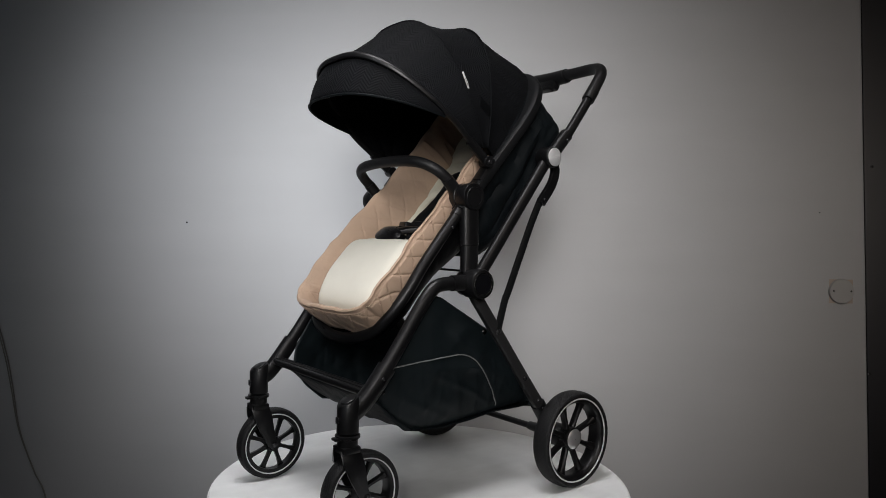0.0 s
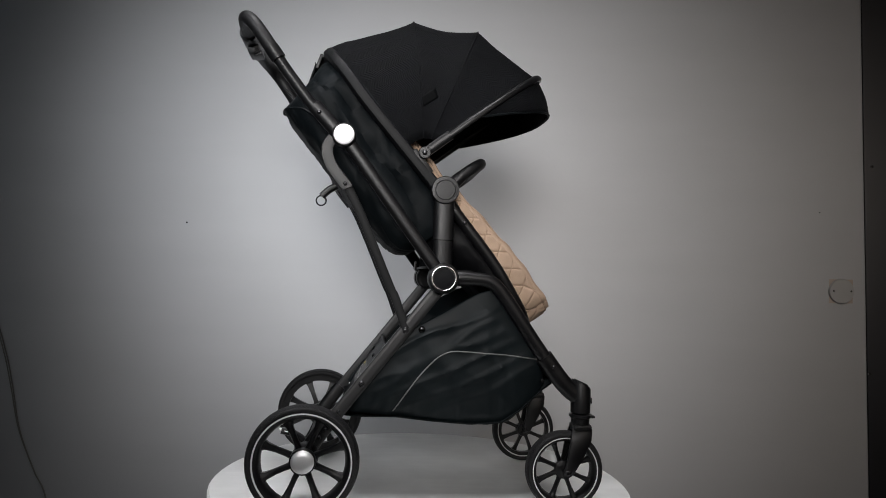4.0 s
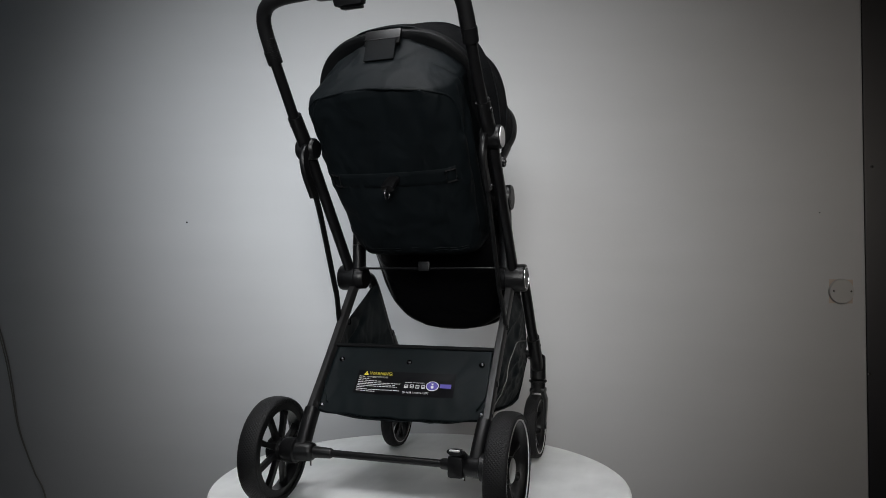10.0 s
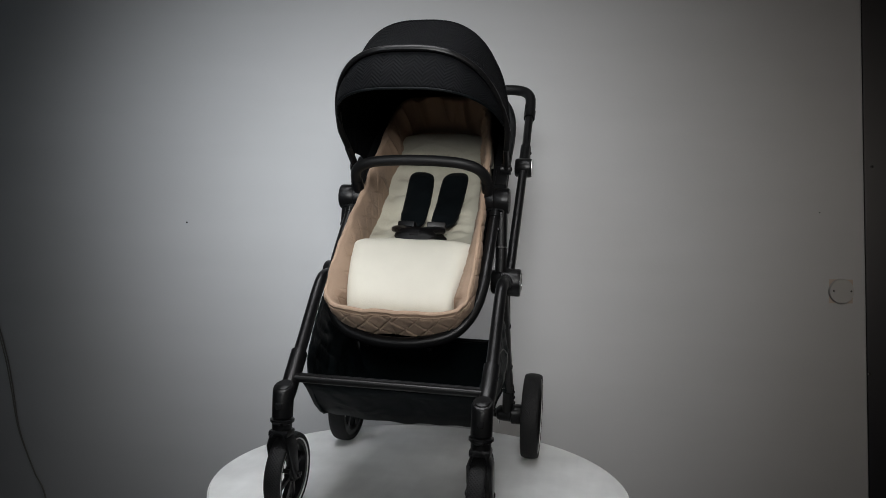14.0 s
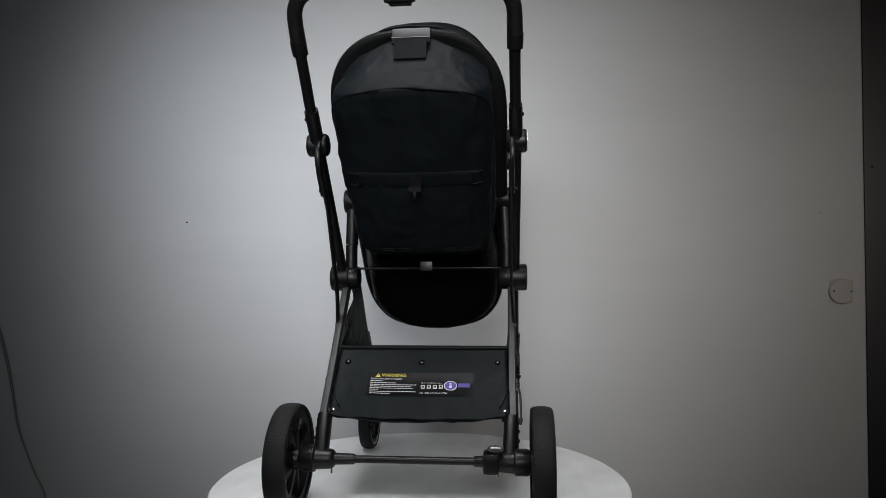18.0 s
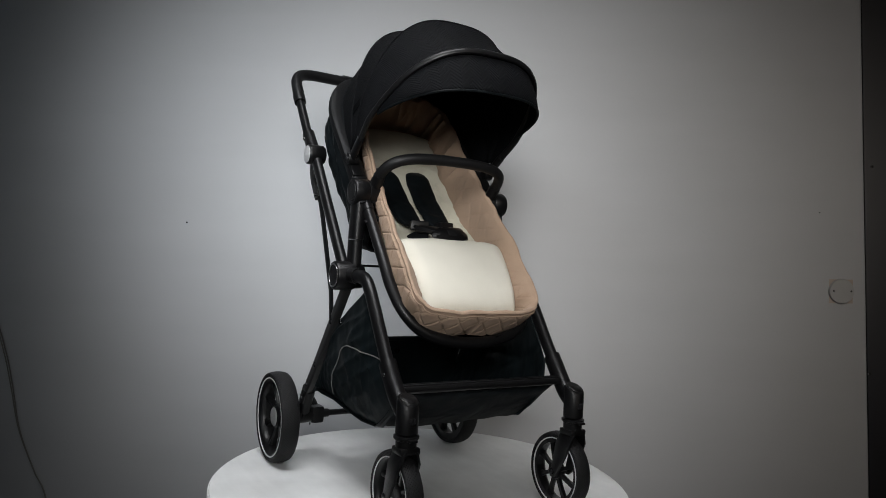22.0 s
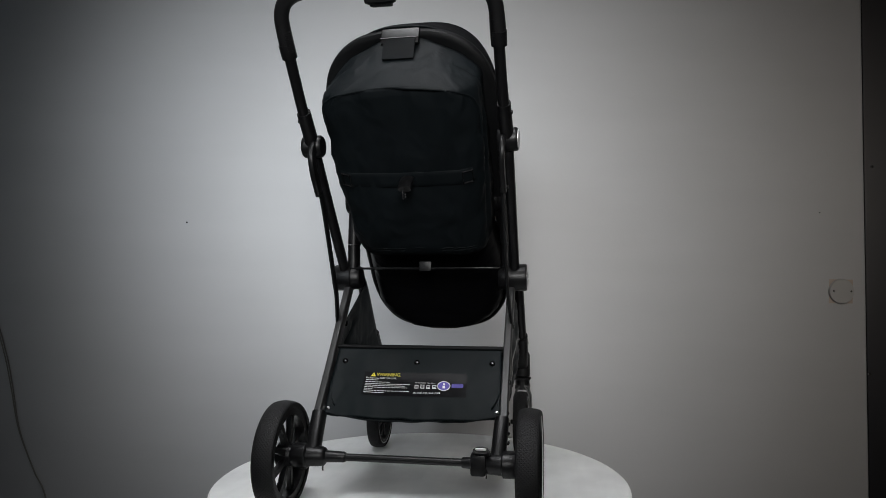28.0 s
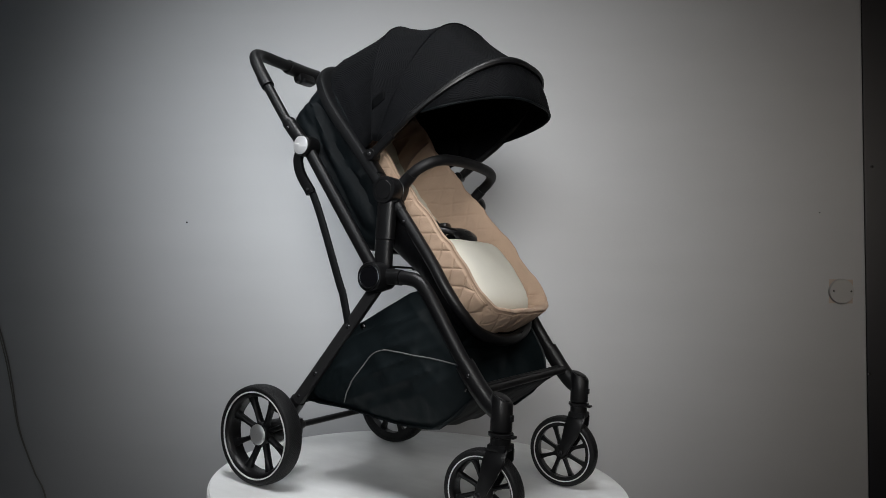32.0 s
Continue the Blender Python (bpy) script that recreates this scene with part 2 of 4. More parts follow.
def lathe(profile, centre, axis="y", sides=40, bm=None, uv=False, sign=1):
    """Turns a profile of (along, radius) round an axis through the centre."""
    rows = []
    c = Vector(centre)
    for k in range(sides):
        ang = 2 * math.pi * k / sides
        row = []
        for a, r in profile:
            a *= sign
            u, v = r * math.cos(ang), r * math.sin(ang)
            row.append(c + Vector({"x": (a, u, v), "y": (u, a, v), "z": (u, v, a)}[axis]))
        rows.append(row)
    return grid(rows, bm, close_v=True, uv=uv)


def box(x0, x1, y0, y1, z0, z1, bevel=0.003, m=None, bm=None):
    out = bmesh.new()
    bmesh.ops.create_cube(out, size=1)
    for v in out.verts:
        v.co = Vector(((x0 + x1) / 2 + v.co.x * (x1 - x0), (y0 + y1) / 2 + v.co.y * (y1 - y0), (z0 + z1) / 2 + v.co.z * (z1 - z0)))
    if bevel:
        bmesh.ops.bevel(out, geom=out.edges[:], offset=bevel, segments=2, affect="EDGES", profile=0.6)
    if m is not None:
        out.transform(m)
    if bm is not None:
        me = bpy.data.meshes.new("tmp")
        out.to_mesh(me)
        out.free()
        bm.from_mesh(me)
        bpy.data.meshes.remove(me)
        return bm
    return out


def dome(centre, r, h, axis="y", sign=1, sides=20):
    return lathe([(-0.002, r), (h * 0.35, r), (h * 0.75, r * 0.8), (h, r * 0.4), (h, 0.0005)], centre, axis, sides, sign=sign)


def thicken(ob, t, offset=0):
    mod = ob.modifiers.new("thickness", "SOLIDIFY")
    mod.thickness, mod.offset = t, offset
    return ob


def wrinkle(p, size, amount, seed=0):
    q = Vector(p) / size + Vector((seed * 3.1, seed * 1.7, seed))
    return amount * (noise.noise(q) + 0.5 * noise.noise(q * 2.3))


def crease(across, along, size, amount, seed=0, long=4.5):
    """Height of long sharp cloth folds."""
    r = 1 - 2.4 * abs(noise.noise(Vector((across / size, along / (size * long), seed * 2.7))))
    return amount * max(r, 0.0) ** 2


# ---- the room ----
WALL_Y = 0.62


def plane_box(name, x0, x1, y0, y1, z0, z1, mat, label, category):
    return tagged(part(name, box(x0, x1, y0, y1, z0, z1, 0), mat, None, label, False), category=category, kind="structure")


plane_box("wall_north", -2.4, 2.4, WALL_Y, WALL_Y + 0.12, 0, 2.8, M_WALL, "plain grey painted studio wall", "wall")
# unseen side and rear walls, made dark only so they bounce little light
plane_box("wall_west", -2.52, -2.4, -3.4, WALL_Y + 0.12, 0, 2.8, M_ROOM, "unseen side wall, set dark to cut bounced light", "wall")
plane_box("wall_east", 2.4, 2.52, -3.4, WALL_Y + 0.12, 0, 2.8, M_ROOM, "unseen side wall, set dark to cut bounced light", "wall")
plane_box("wall_south", -2.52, 2.52, -3.52, -3.4, 0, 2.8, M_ROOM, "unseen wall behind the camera, set dark to cut bounced light", "wall")
plane_box("floor", -2.52, 2.52, -3.52, WALL_Y + 0.12, -0.1, 0, M_FLOOR, "brown studio floor", "floor")
# unseen ceiling closes the room; its grey keeps stray light low
plane_box("ceiling", -2.52, 2.52, -3.52, WALL_Y + 0.12, 2.8, 2.9, M_CEILING, "unseen ceiling, greyed to cut bounced light", "ceiling")


def dark_door():
    door = tagged(empty("door_1", "tall matt black door panel flush beside the grey wall", "door"), kind="structure")
    part("door_leaf", box(0, 0.8, WALL_Y - 0.006, WALL_Y + 0.0, -1.19, 1.0, 0.004, pose(1.434, 0, 1.216, 0, -1.63, 0)), M_DARKWALL, door)
    for z in (0.862, 1.536):
        part("hinge_pin", lathe([(-0.004, 0.0005), (-0.004, 0.004), (0.002, 0.004), (0.003, 0.0005)], (1.448, WALL_Y - 0.008, z), "y", 12), M_CHROME, door, "small bright metal pin")


def outlet_cover():
    ob = empty("outlet_cover", "round white blank outlet cover taped to the wall", "outlet cover")
    c = (1.356, WALL_Y, 1.128)
    part("cover_plate", lathe([(0.0, 0.0415), (-0.004, 0.0415), (-0.008, 0.039), (-0.0095, 0.03), (-0.01, 0.0005)], c, "y", 40), M_PLATE, ob)
    for dx in (-0.029, 0.029):
        part("screw", lathe([(-0.008, 0.0028), (-0.0106, 0.0028), (-0.011, 0.0005)], (c[0] + dx, c[1], c[2] + 0.001), "y", 12), M_RIVET, ob)
    part("paper_square", box(c[0] - 0.039, c[0] + 0.039, WALL_Y - 0.0012, WALL_Y - 0.0002, c[2] - 0.039, c[2] + 0.039, 0), M_TAPE, ob, "brown paper square behind the cover", False)


def wall_cable():
    cable = empty("wall_cable", "thin grey two-strand cable hanging loosely along the wall", "cable")
    line = ((-1.41, 1.25), (-1.37, 1.06), (-1.341, 0.949), (-1.317, 0.86), (-1.298, 0.771), (-1.272, 0.646), (-1.224, 0.522), (-1.183, 0.43), (-1.15, 0.2), (-1.14, 0.003))
    for k in (0, 1):
        pts = [(x + k * (0.0045 + 0.003 * math.sin(z * 9)), WALL_Y - 0.004 - 0.001 * k, z) for x, z in line]
        part("strand", tube(pts, 0.0018, sides=8), M_CABLE, cable)


def wall_marks():
    for x, z, r in ((-0.762, 1.311, 0.0026), (1.282, 1.383, 0.0018)):
        tagged(part("nail", lathe([(0.002, r), (-0.003, r), (-0.0035, 0.0004)], (x, WALL_Y, z), "y", 10), M_RIVET), "tiny dark nail head in the wall", "nail")


dark_door()
outlet_cover()
wall_cable()
wall_marks()


# ---- the turntable ----
def turntable():
    base = empty("pedestal", "round white pedestal under the turning top", "pedestal")
    part("column", lathe([(0.0, 0.0005), (0.0, 0.25), (0.02, 0.25), (0.05, 0.2), (0.08, 0.15), (TOP - 0.13, 0.15), (TOP - 0.1, 0.17), (TOP - 0.072, 0.2), (TOP - 0.072, 0.0005)], (0, 0, 0), "z", 64), M_TABLE, base)
    top = empty("turntable", "round glossy white turntable top, slightly smudged", "turntable")
    part("tabletop", lathe([(-0.06, 0.0005), (-0.06, 0.455), (-0.056, 0.467), (-0.045, 0.47), (-0.006, 0.47), (-0.0018, 0.4695), (0.0, 0.468), (0.0, 0.0005)], (0, 0, 0), "z", 160), M_TABLE, top)
    part("edge_band", lathe([(-0.045, 0.4695), (-0.045, 0.4725), (-0.006, 0.4728), (-0.003, 0.472), (-0.0025, 0.4695)], (0, 0, 0), "z", 160), M_TABLE, top)
    RIDERS.append((top, False))


turntable()

# ---- the stroller: x forward, y to its own left, z up from the turntable ----
stroller = empty("stroller", "black folding baby stroller with canopy, standing on the white turntable", "stroller")
RIDERS.append((stroller, True))
SIDES = ((1, "left"), (-1, "right"))
E_S, E_N = Vector((-0.627, 0, 0.779)), Vector((0.779, 0, 0.627))


def seat(s, y, n):
    """A point from the seat's slope: s up along it from the front bar, y across, n off it towards the front."""
    return Vector((0.215, y, 0.385)) + E_S * s + E_N * n


def wheel(name, centre, r, width, sign, spokes, cap, parent):
    w, hub, mid = width / 2, 0.3 if cap else -0.06, 0.86 if cap else 0.838
    edge, inner = mid + 0.03, mid - 0.115
    rim = bmesh.new()
    # rim ring, hub and spokes, set back behind the tyre's outer edge
    lathe([(-w * 0.8, r * inner), (-w * 0.8, r * edge), (w * 0.85, r * edge), (w * 0.9, r * (mid + 0.016)), (w * 0.84, r * (mid - 0.04)), (w * 0.5, r * (inner + 0.025)), (w * 0.1, r * inner), (-w * 0.8, r * inner)], centre, "y", 56, rim, sign=sign)
    lathe([(-w * 1.0, 0.0005), (-w * 1.0, r * 0.2), (-w * 0.1, r * 0.24), (w * hub, r * 0.235), (w * (hub + 0.06), r * 0.22), (w * (hub + 0.06), 0.0005)], centre, "y", 28, rim, sign=sign)
    wh = part(name, rim, M_PLASTIC, parent, "black spoked wheel with a white ring")
    for k in range(spokes):
        a = 2 * math.pi * (k + 0.5) / spokes
        d, t = Vector((math.cos(a), 0, math.sin(a))), Vector((-math.sin(a), 0, math.cos(a)))
        rows = []
        for q, hw, o in ((0.17, 0.062, -0.05), (0.32, 0.048, -0.02), (0.5, 0.048, 0.06), (0.66, 0.062, 0.2), (inner + 0.03, 0.1, 0.3)):
            c = Vector(centre) + d * (r * q) + Vector((0, sign * w * o, 0))
            e = Vector((0, sign * w, 0))
            rows.append([c - t * (r * hw) - e * 0.6, c - t * (r * hw) - e * 0.15, c - t * (r * hw * 0.5), c + t * (r * hw * 0.5), c + t * (r * hw) - e * 0.15, c + t * (r * hw) - e * 0.6])
        part("spoke", grid(rows, close_u=True), M_PLASTIC, wh)
    crown = 1 - edge
    tyre = [(-w * 0.9, r * (edge - 0.015)), (-w, r * (edge + 0.015)), (-w, r * (edge + crown * 0.5))]
    tyre += [(w * max(-0.97, min(0.97, math.sin(a))), r * (edge + crown * (0.5 + 0.5 * math.cos(a)))) for a in np.linspace(-1.4, 1.4, 11)]
    tyre += [(w, r * (edge + crown * 0.5)), (w, r * (edge + 0.015)), (w * 0.9, r * (edge - 0.015))]
    part("tyre", lathe(tyre, centre, "y", 72, uv=True, sign=sign), M_RUBBER, wh, "black patterned rubber tyre")
    for side in (1, -1) if not cap else (1,):
        part("ring", lathe([(w * 0.84, r * (mid + 0.016)), (w * 0.95, r * (mid + 0.013)), (w * 0.95, r * (mid - 0.011)), (w * 0.84, r * (mid - 0.015))], centre, "y", 72, sign=sign * side), M_STRIPE, wh, "thin white ring on the rim")
    if cap:
        part("hub_cap", lathe([(w * 0.3, cap), (w * 0.4, cap), (w * 0.47, cap * 0.92), (w * 0.54, cap * 0.5), (w * 0.55, 0.0005)], centre, "y", 32, sign=sign), M_CAP, wh, "domed satin steel hub cap")
    return wh


def rivet(p, r, sign, parent=None):
    part("rivet", dome(p, r, 0.003, "y", sign, 16), M_RIVET, parent or stroller)


def running_gear():
    for sg, _ in SIDES:
        # rear leg: a flat bar from the hinge to the axle block
        leg = part("rear_leg", tube([(0.022, sg * 0.194, 0.468), (-0.0615, sg * 0.194, 0.3595), (-0.146, sg * 0.194, 0.2498), (-0.222, sg * 0.196, 0.152)], 0.0085, 0.0128, sides=20, step=2, power=7), M_LEG, stroller, "flat charcoal metal rear leg")
        rivet((-0.0615, sg * 0.2025, 0.3595), 0.0062, sg, leg)
        rivet((-0.146, sg * 0.2025, 0.2498), 0.0062, sg, leg)
        rivet((-0.19, sg * 0.2025, 0.195), 0.004, sg, leg)
        part("leg_collar", tube([(-0.199, sg * 0.192, 0.184), (-0.222, sg * 0.19, 0.154), (-0.246, sg * 0.188, 0.118)], 0.0145, 0.0165, sides=18, step=3, power=3), M_PLASTIC, stroller)
        for k in range(3):
            rivet((-0.203 - k * 0.011, sg * 0.2055, 0.176 - k * 0.016), 0.004, sg)
        part("axle_block", lathe([(0.158, 0.0005), (0.158, 0.0125), (0.162, 0.0175), (0.168, 0.0195), (0.196, 0.0215), (0.199, 0.026), (0.222, 0.026), (0.231, 0.021), (0.231, 0.0005)], (-0.25, 0, 0.109), "y", 28, sign=sg), M_PLASTIC, stroller)
        part("axle_sleeve", lathe([(0.118, 0.0005), (0.118, 0.0092), (0.121, 0.0105), (0.158, 0.0118), (0.16, 0.0005)], (-0.25, 0, 0.109), "y", 20, sign=sg), M_PLASTIC, stroller)
        part("spring_pin", lathe([(-0.028, 0.0005), (-0.028, 0.0022), (-0.018, 0.0022)], (-0.252, sg * 0.165, 0.109), "z", 10), M_CHROME, stroller, "small bright release pin")
        wheel("rear_wheel", (-0.252, sg * 0.2505, 0.1085), 0.1085, 0.043, sg, 8, 0.0225, stroller)
        # front tube from the hinge to the caster
        tubepath = [(0.045, sg * 0.2, 0.468), (0.085, sg * 0.2, 0.468), (0.112, sg * 0.2, 0.462), (0.134, sg * 0.2, 0.442), (0.16, sg * 0.2, 0.407), (0.2, sg * 0.2, 0.349), (0.232, sg * 0.2, 0.305)]
        ft = part("front_leg", tube(tubepath, 0.0125, 0.0142, sides=18, step=5), M_TUBE, stroller)
        rivet((0.062, sg * 0.212, 0.469), 0.0042, sg, ft)
        part("front_socket", tube([(0.226, sg * 0.2, 0.313), (0.259, sg * 0.199, 0.2705), (0.284, sg * 0.197, 0.2445), (0.308, sg * 0.196, 0.229)], 0.016, 0.0182, sides=20, step=4, power=2.4), M_PLASTIC, stroller)
        rivet((0.2435, sg * 0.214, 0.2935), 0.004, sg)
        # swivel housing, fork and front wheel
        hx, hy = 0.308, sg * 0.196
        hous = bmesh.new()
        rows = []
        for z0, z1, rr in ((0.198, 0.198, 0.0185), (0.2, 0.2, 0.0205), (0.215, 0.215, 0.0205), (0.247, 0.264, 0.0205), (0.2515, 0.2685, 0.0185), (0.2605, 0.2605, 0.0005)):
            rows.append([(hx + rr * math.cos(a), hy + rr * math.sin(a), (z0 + z1) / 2 - (z1 - z0) / 2 * math.cos(a)) for a in np.linspace(0, 2 * math.pi, 25)[:-1]])
        grid(rows, hous, close_u=True)
        hg = part("caster_housing", hous, M_PLASTIC, stroller)
        cap = [[(hx + rr * math.cos(a), hy + rr * math.sin(a), 0.2605 + zz - 0.0078 * rr / 0.0185 * math.cos(a)) for a in np.linspace(0, 2 * math.pi, 25)[:-1]] for rr, zz in ((0.0148, -0.003), (0.0148, 0.0012), (0.014, 0.002), (0.0005, 0.0022))]
        part("housing_cap", grid(cap, close_u=True), M_TUBE, hg)
        part("latch", box(hx + 0.0195, hx + 0.023, hy - 0.006, hy + 0.006, 0.218, 0.23, 0.001), M_RIVET, hg)
        part("swivel_ring", lathe([(0.164, 0.0005), (0.164, 0.0192), (0.187, 0.0192), (0.188, 0.0205), (0.19, 0.0205), (0.191, 0.0235), (0.1955, 0.0235), (0.1965, 0.0185), (0.199, 0.0005)], (hx, hy, 0), "z", 28), M_PLASTIC, stroller)
        part("release_tab", box(hx + 0.015, hx + 0.03, hy - 0.008, hy + 0.008, 0.188, 0.193, 0.0015), M_PLASTIC, stroller)
        fork = bmesh.new()
        for side in (-1, 1):
            rows = []
            for (fx, fz, hw, o) in ((0.308, 0.180, 0.017, 0.006), (0.309, 0.166, 0.021, 0.0165), (0.305, 0.145, 0.0215, 0.0235), (0.296, 0.115, 0.017, 0.0245), (0.286, 0.09, 0.0125, 0.0245), (0.2805, 0.078, 0.0115, 0.0245), (0.2755, 0.069, 0.006, 0.0235)):
                y1, y0 = hy + side * o, hy + side * (o - 0.006)
                rows.append([(fx - hw, y0, fz), (fx - hw, y1 - side * 0.0015, fz), (fx - hw + 0.002, y1, fz), (fx + hw - 0.002, y1, fz), (fx + hw, y1 - side * 0.0015, fz), (fx + hw, y0, fz)])
            grid(rows, fork, close_u=True)
        box(hx - 0.018, hx + 0.02, hy - 0.02, hy + 0.02, 0.163, 0.176, 0.004, None, fork)
        fk = part("caster_fork", fork, M_PLASTIC, stroller)
        wh = wheel("front_wheel", (0.2765, hy - sg * 0.002, 0.0805), 0.0805, 0.033, sg, 8, 0, stroller)
        for side in (-1, 1):
            part("axle_nut", lathe([(0.018, 0.0005), (0.018, 0.006), (0.0275, 0.006), (0.029, 0.004), (0.029, 0.0005)], (0.2785, hy - sg * 0.002, 0.0805), "y", 14, sign=side), M_RIVET, fk)
    part("rear_axle", tube([(-0.25, -0.12, 0.109), (-0.25, 0.12, 0.109)], 0.0075, sides=16, step=1, side=(0, 0, 1)), M_TUBE, stroller)
    pedal = part("brake_pedal", tube([(-0.25, -0.158, 0.112), (-0.262, -0.159, 0.13), (-0.281, -0.161, 0.142), (-0.304, -0.162, 0.147)], 0.015, 0.006, sides=18, step=5, power=2.4), M_PLASTIC, stroller, "black foot brake pedal")
    rows = []
    for k, z in ((0.9, 0.0), (1.0, 0.002), (1.0, 0.006), (0.94, 0.008), (0.8, 0.0092), (0.02, 0.0096)):
        rows.append([Vector((-0.292 + 0.017 * k * math.cos(a), -0.1615 + 0.0145 * k * math.sin(a), 0.1445 + 0.5 * z - 0.16 * 0.021 * k * math.cos(a))) for a in np.linspace(0, 2 * math.pi, 29)[:-1]])
    part("pedal_pad", grid(rows, close_u=True), M_PEDAL, pedal, "white oval pad on the brake pedal")
    part("brake_box", box(-0.272, -0.231, -0.168, -0.136, 0.088, 0.13, 0.007), M_PLASTIC, stroller)
    # bars across the front
    rail = part("foot_rail", tube([(0.264, -0.19, 0.268), (0.264, 0.19, 0.268)], 0.0078, 0.0135, sides=18, step=2, side=(0, 0, 1), power=3.4), M_PLASTIC, stroller)
    for dx in (-0.007, 0.006):
        part("rib", tube([(0.264 + dx, -0.188, 0.2758), (0.264 + dx, 0.188, 0.2758)], 0.0016, 0.0022, sides=8, step=1, side=(0, 0, 1)), M_TUBE, rail)


def hinges():
    for sg, _ in SIDES:
        j = part("hinge", lathe([(0.165, 0.0005), (0.165, 0.024), (0.168, 0.027), (0.186, 0.028), (0.188, 0.0305), (0.226, 0.0312), (0.2295, 0.0295), (0.2305, 0.0262), (0.2285, 0.0255), (0.2285, 0.0005)], (0.01, 0, 0.4667), "y", 48, sign=sg), M_PLASTIC, stroller)
        part("ring", lathe([(0.2275, 0.0262), (0.231, 0.0255), (0.2315, 0.024), (0.231, 0.0225), (0.2275, 0.0218)], (0.01, 0, 0.4667), "y", 48, sign=sg), M_CHROME, j, "chrome ring")
        part("cap", lathe([(0.2275, 0.0214), (0.2302, 0.0208), (0.2305, 0.0005)], (0.01, 0, 0.4667), "y", 40, sign=sg), M_INK, j, "glossy black round cap")
        part("socket", tube([(0.012, sg * 0.198, 0.467), (0.045, sg * 0.2, 0.469), (0.07, sg * 0.2, 0.4685)], 0.0155, 0.0165, sides=18, step=3), M_PLASTIC, j)
        # armrest post
        post = part("armrest_post", tube([(0.0105, sg * 0.184, 0.49), (0.0105, sg * 0.184, 0.545)], 0.0125, 0.02, sides=18, step=2, power=3.2), M_PLASTIC, stroller)
        part("post_sleeve", tube([(0.0105, sg * 0.183, 0.546), (0.0105, sg * 0.18, 0.632)], 0.0135, 0.0212, sides=18, step=2, power=3.2), M_PLASTIC, post)
        piv = part("armrest_pivot", lathe([(0.136, 0.0005), (0.136, 0.024), (0.14, 0.0275), (0.163, 0.0285), (0.164, 0.027), (0.166, 0.0285), (0.194, 0.0292), (0.1975, 0.0275), (0.1978, 0.0215), (0.1968, 0.021), (0.1968, 0.0205), (0.1982, 0.0195), (0.1985, 0.0005)], (0.0105, 0, 0.649), "y", 44, sign=sg), M_PLASTIC, stroller)
        # handle upright from the hinge to the grip
        up = part("push_tube", tube([(0.0, sg * 0.203, 0.482), (-0.1, sg * 0.205, 0.6145), (-0.196, sg * 0.207, 0.742)], 0.0105, 0.0135, sides=16, step=2, power=2.8), M_TUBE, stroller)
        part("push_tube_upper", tube([(-0.196, sg * 0.206, 0.742), (-0.255, sg * 0.205, 0.7945), (-0.308, sg * 0.204, 0.859), (-0.346, sg * 0.204, 0.909)], 0.0108, 0.0118, sides=16, step=3), M_TUBE, stroller)
        part("clamp", tube([(-0.212, sg * 0.206, 0.754), (-0.262, sg * 0.205, 0.806)], 0.0135, 0.0155, sides=16, step=2, power=2.6), M_PLASTIC, stroller)
        rivet((-0.2507, sg * 0.2185, 0.7905), 0.0045, sg)
        hub = part("fold_hub", lathe([(0.186, 0.0005), (0.186, 0.02), (0.19, 0.0235), (0.222, 0.0242), (0.226, 0.0232), (0.2275, 0.0215), (0.226, 0.0005)], (-0.1995, 0, 0.747), "y", 40, sign=sg), M_PLASTIC, stroller)
        badge = part("badge", lathe([(0.2262, 0.0208), (0.2288, 0.0204), (0.2292, 0.0195), (0.2292, 0.0005)], (-0.1995, 0, 0.747), "y", 40, sign=sg), M_BADGE, hub, "round satin steel badge with faint marks")
        for z0, x0, wid in ((0.7508, -0.2065, 0.017), (0.746, -0.194, 0.021)):
            part("mark", box(x0 - wid / 2, x0 + wid / 2, sg * 0.2293 - 0.0001, sg * 0.2293 + 0.0001, z0 - 0.0012, z0 + 0.0012, 0), M_WHITEINK, badge, "", False)
        # folding link behind the tube
        part("link_arm", tube([(-0.205, sg * 0.2, 0.752), (-0.226, sg * 0.199, 0.738), (-0.233, sg * 0.198, 0.716), (-0.222, sg * 0.197, 0.685), (-0.194, sg * 0.197, 0.65), (-0.19, sg * 0.197, 0.643)], 0.0058, 0.0125, sides=16, step=4, power=5), M_PLASTIC, stroller)
        rivet((-0.194, sg * 0.2045, 0.6515), 0.0042, sg)
        part("link_bar", tube([(-0.192, sg * 0.194, 0.652), (-0.159, sg * 0.194, 0.588), (-0.098, sg * 0.194, 0.45), (-0.085, sg * 0.195, 0.425), (-0.0615, sg * 0.2, 0.362)], 0.0035, 0.009, sides=12, step=4, power=4), M_SLEEVE, stroller)
    part("rod_tab", box(-0.0345, -0.0305, -0.014, 0.014, 0.482, 0.504, 0.0018), M_PLASTIC, stroller, "small plastic tab on the cross rod")
    part("cross_rod", tube([(0.008, -0.168, 0.478), (-0.012, -0.164, 0.487), (-0.026, -0.155, 0.4885), (-0.028, 0, 0.488), (-0.026, 0.155, 0.4885), (-0.012, 0.164, 0.487), (0.008, 0.168, 0.478)], 0.0026, sides=8, step=2, side=(0, 0, 1)), M_TUBE, stroller)


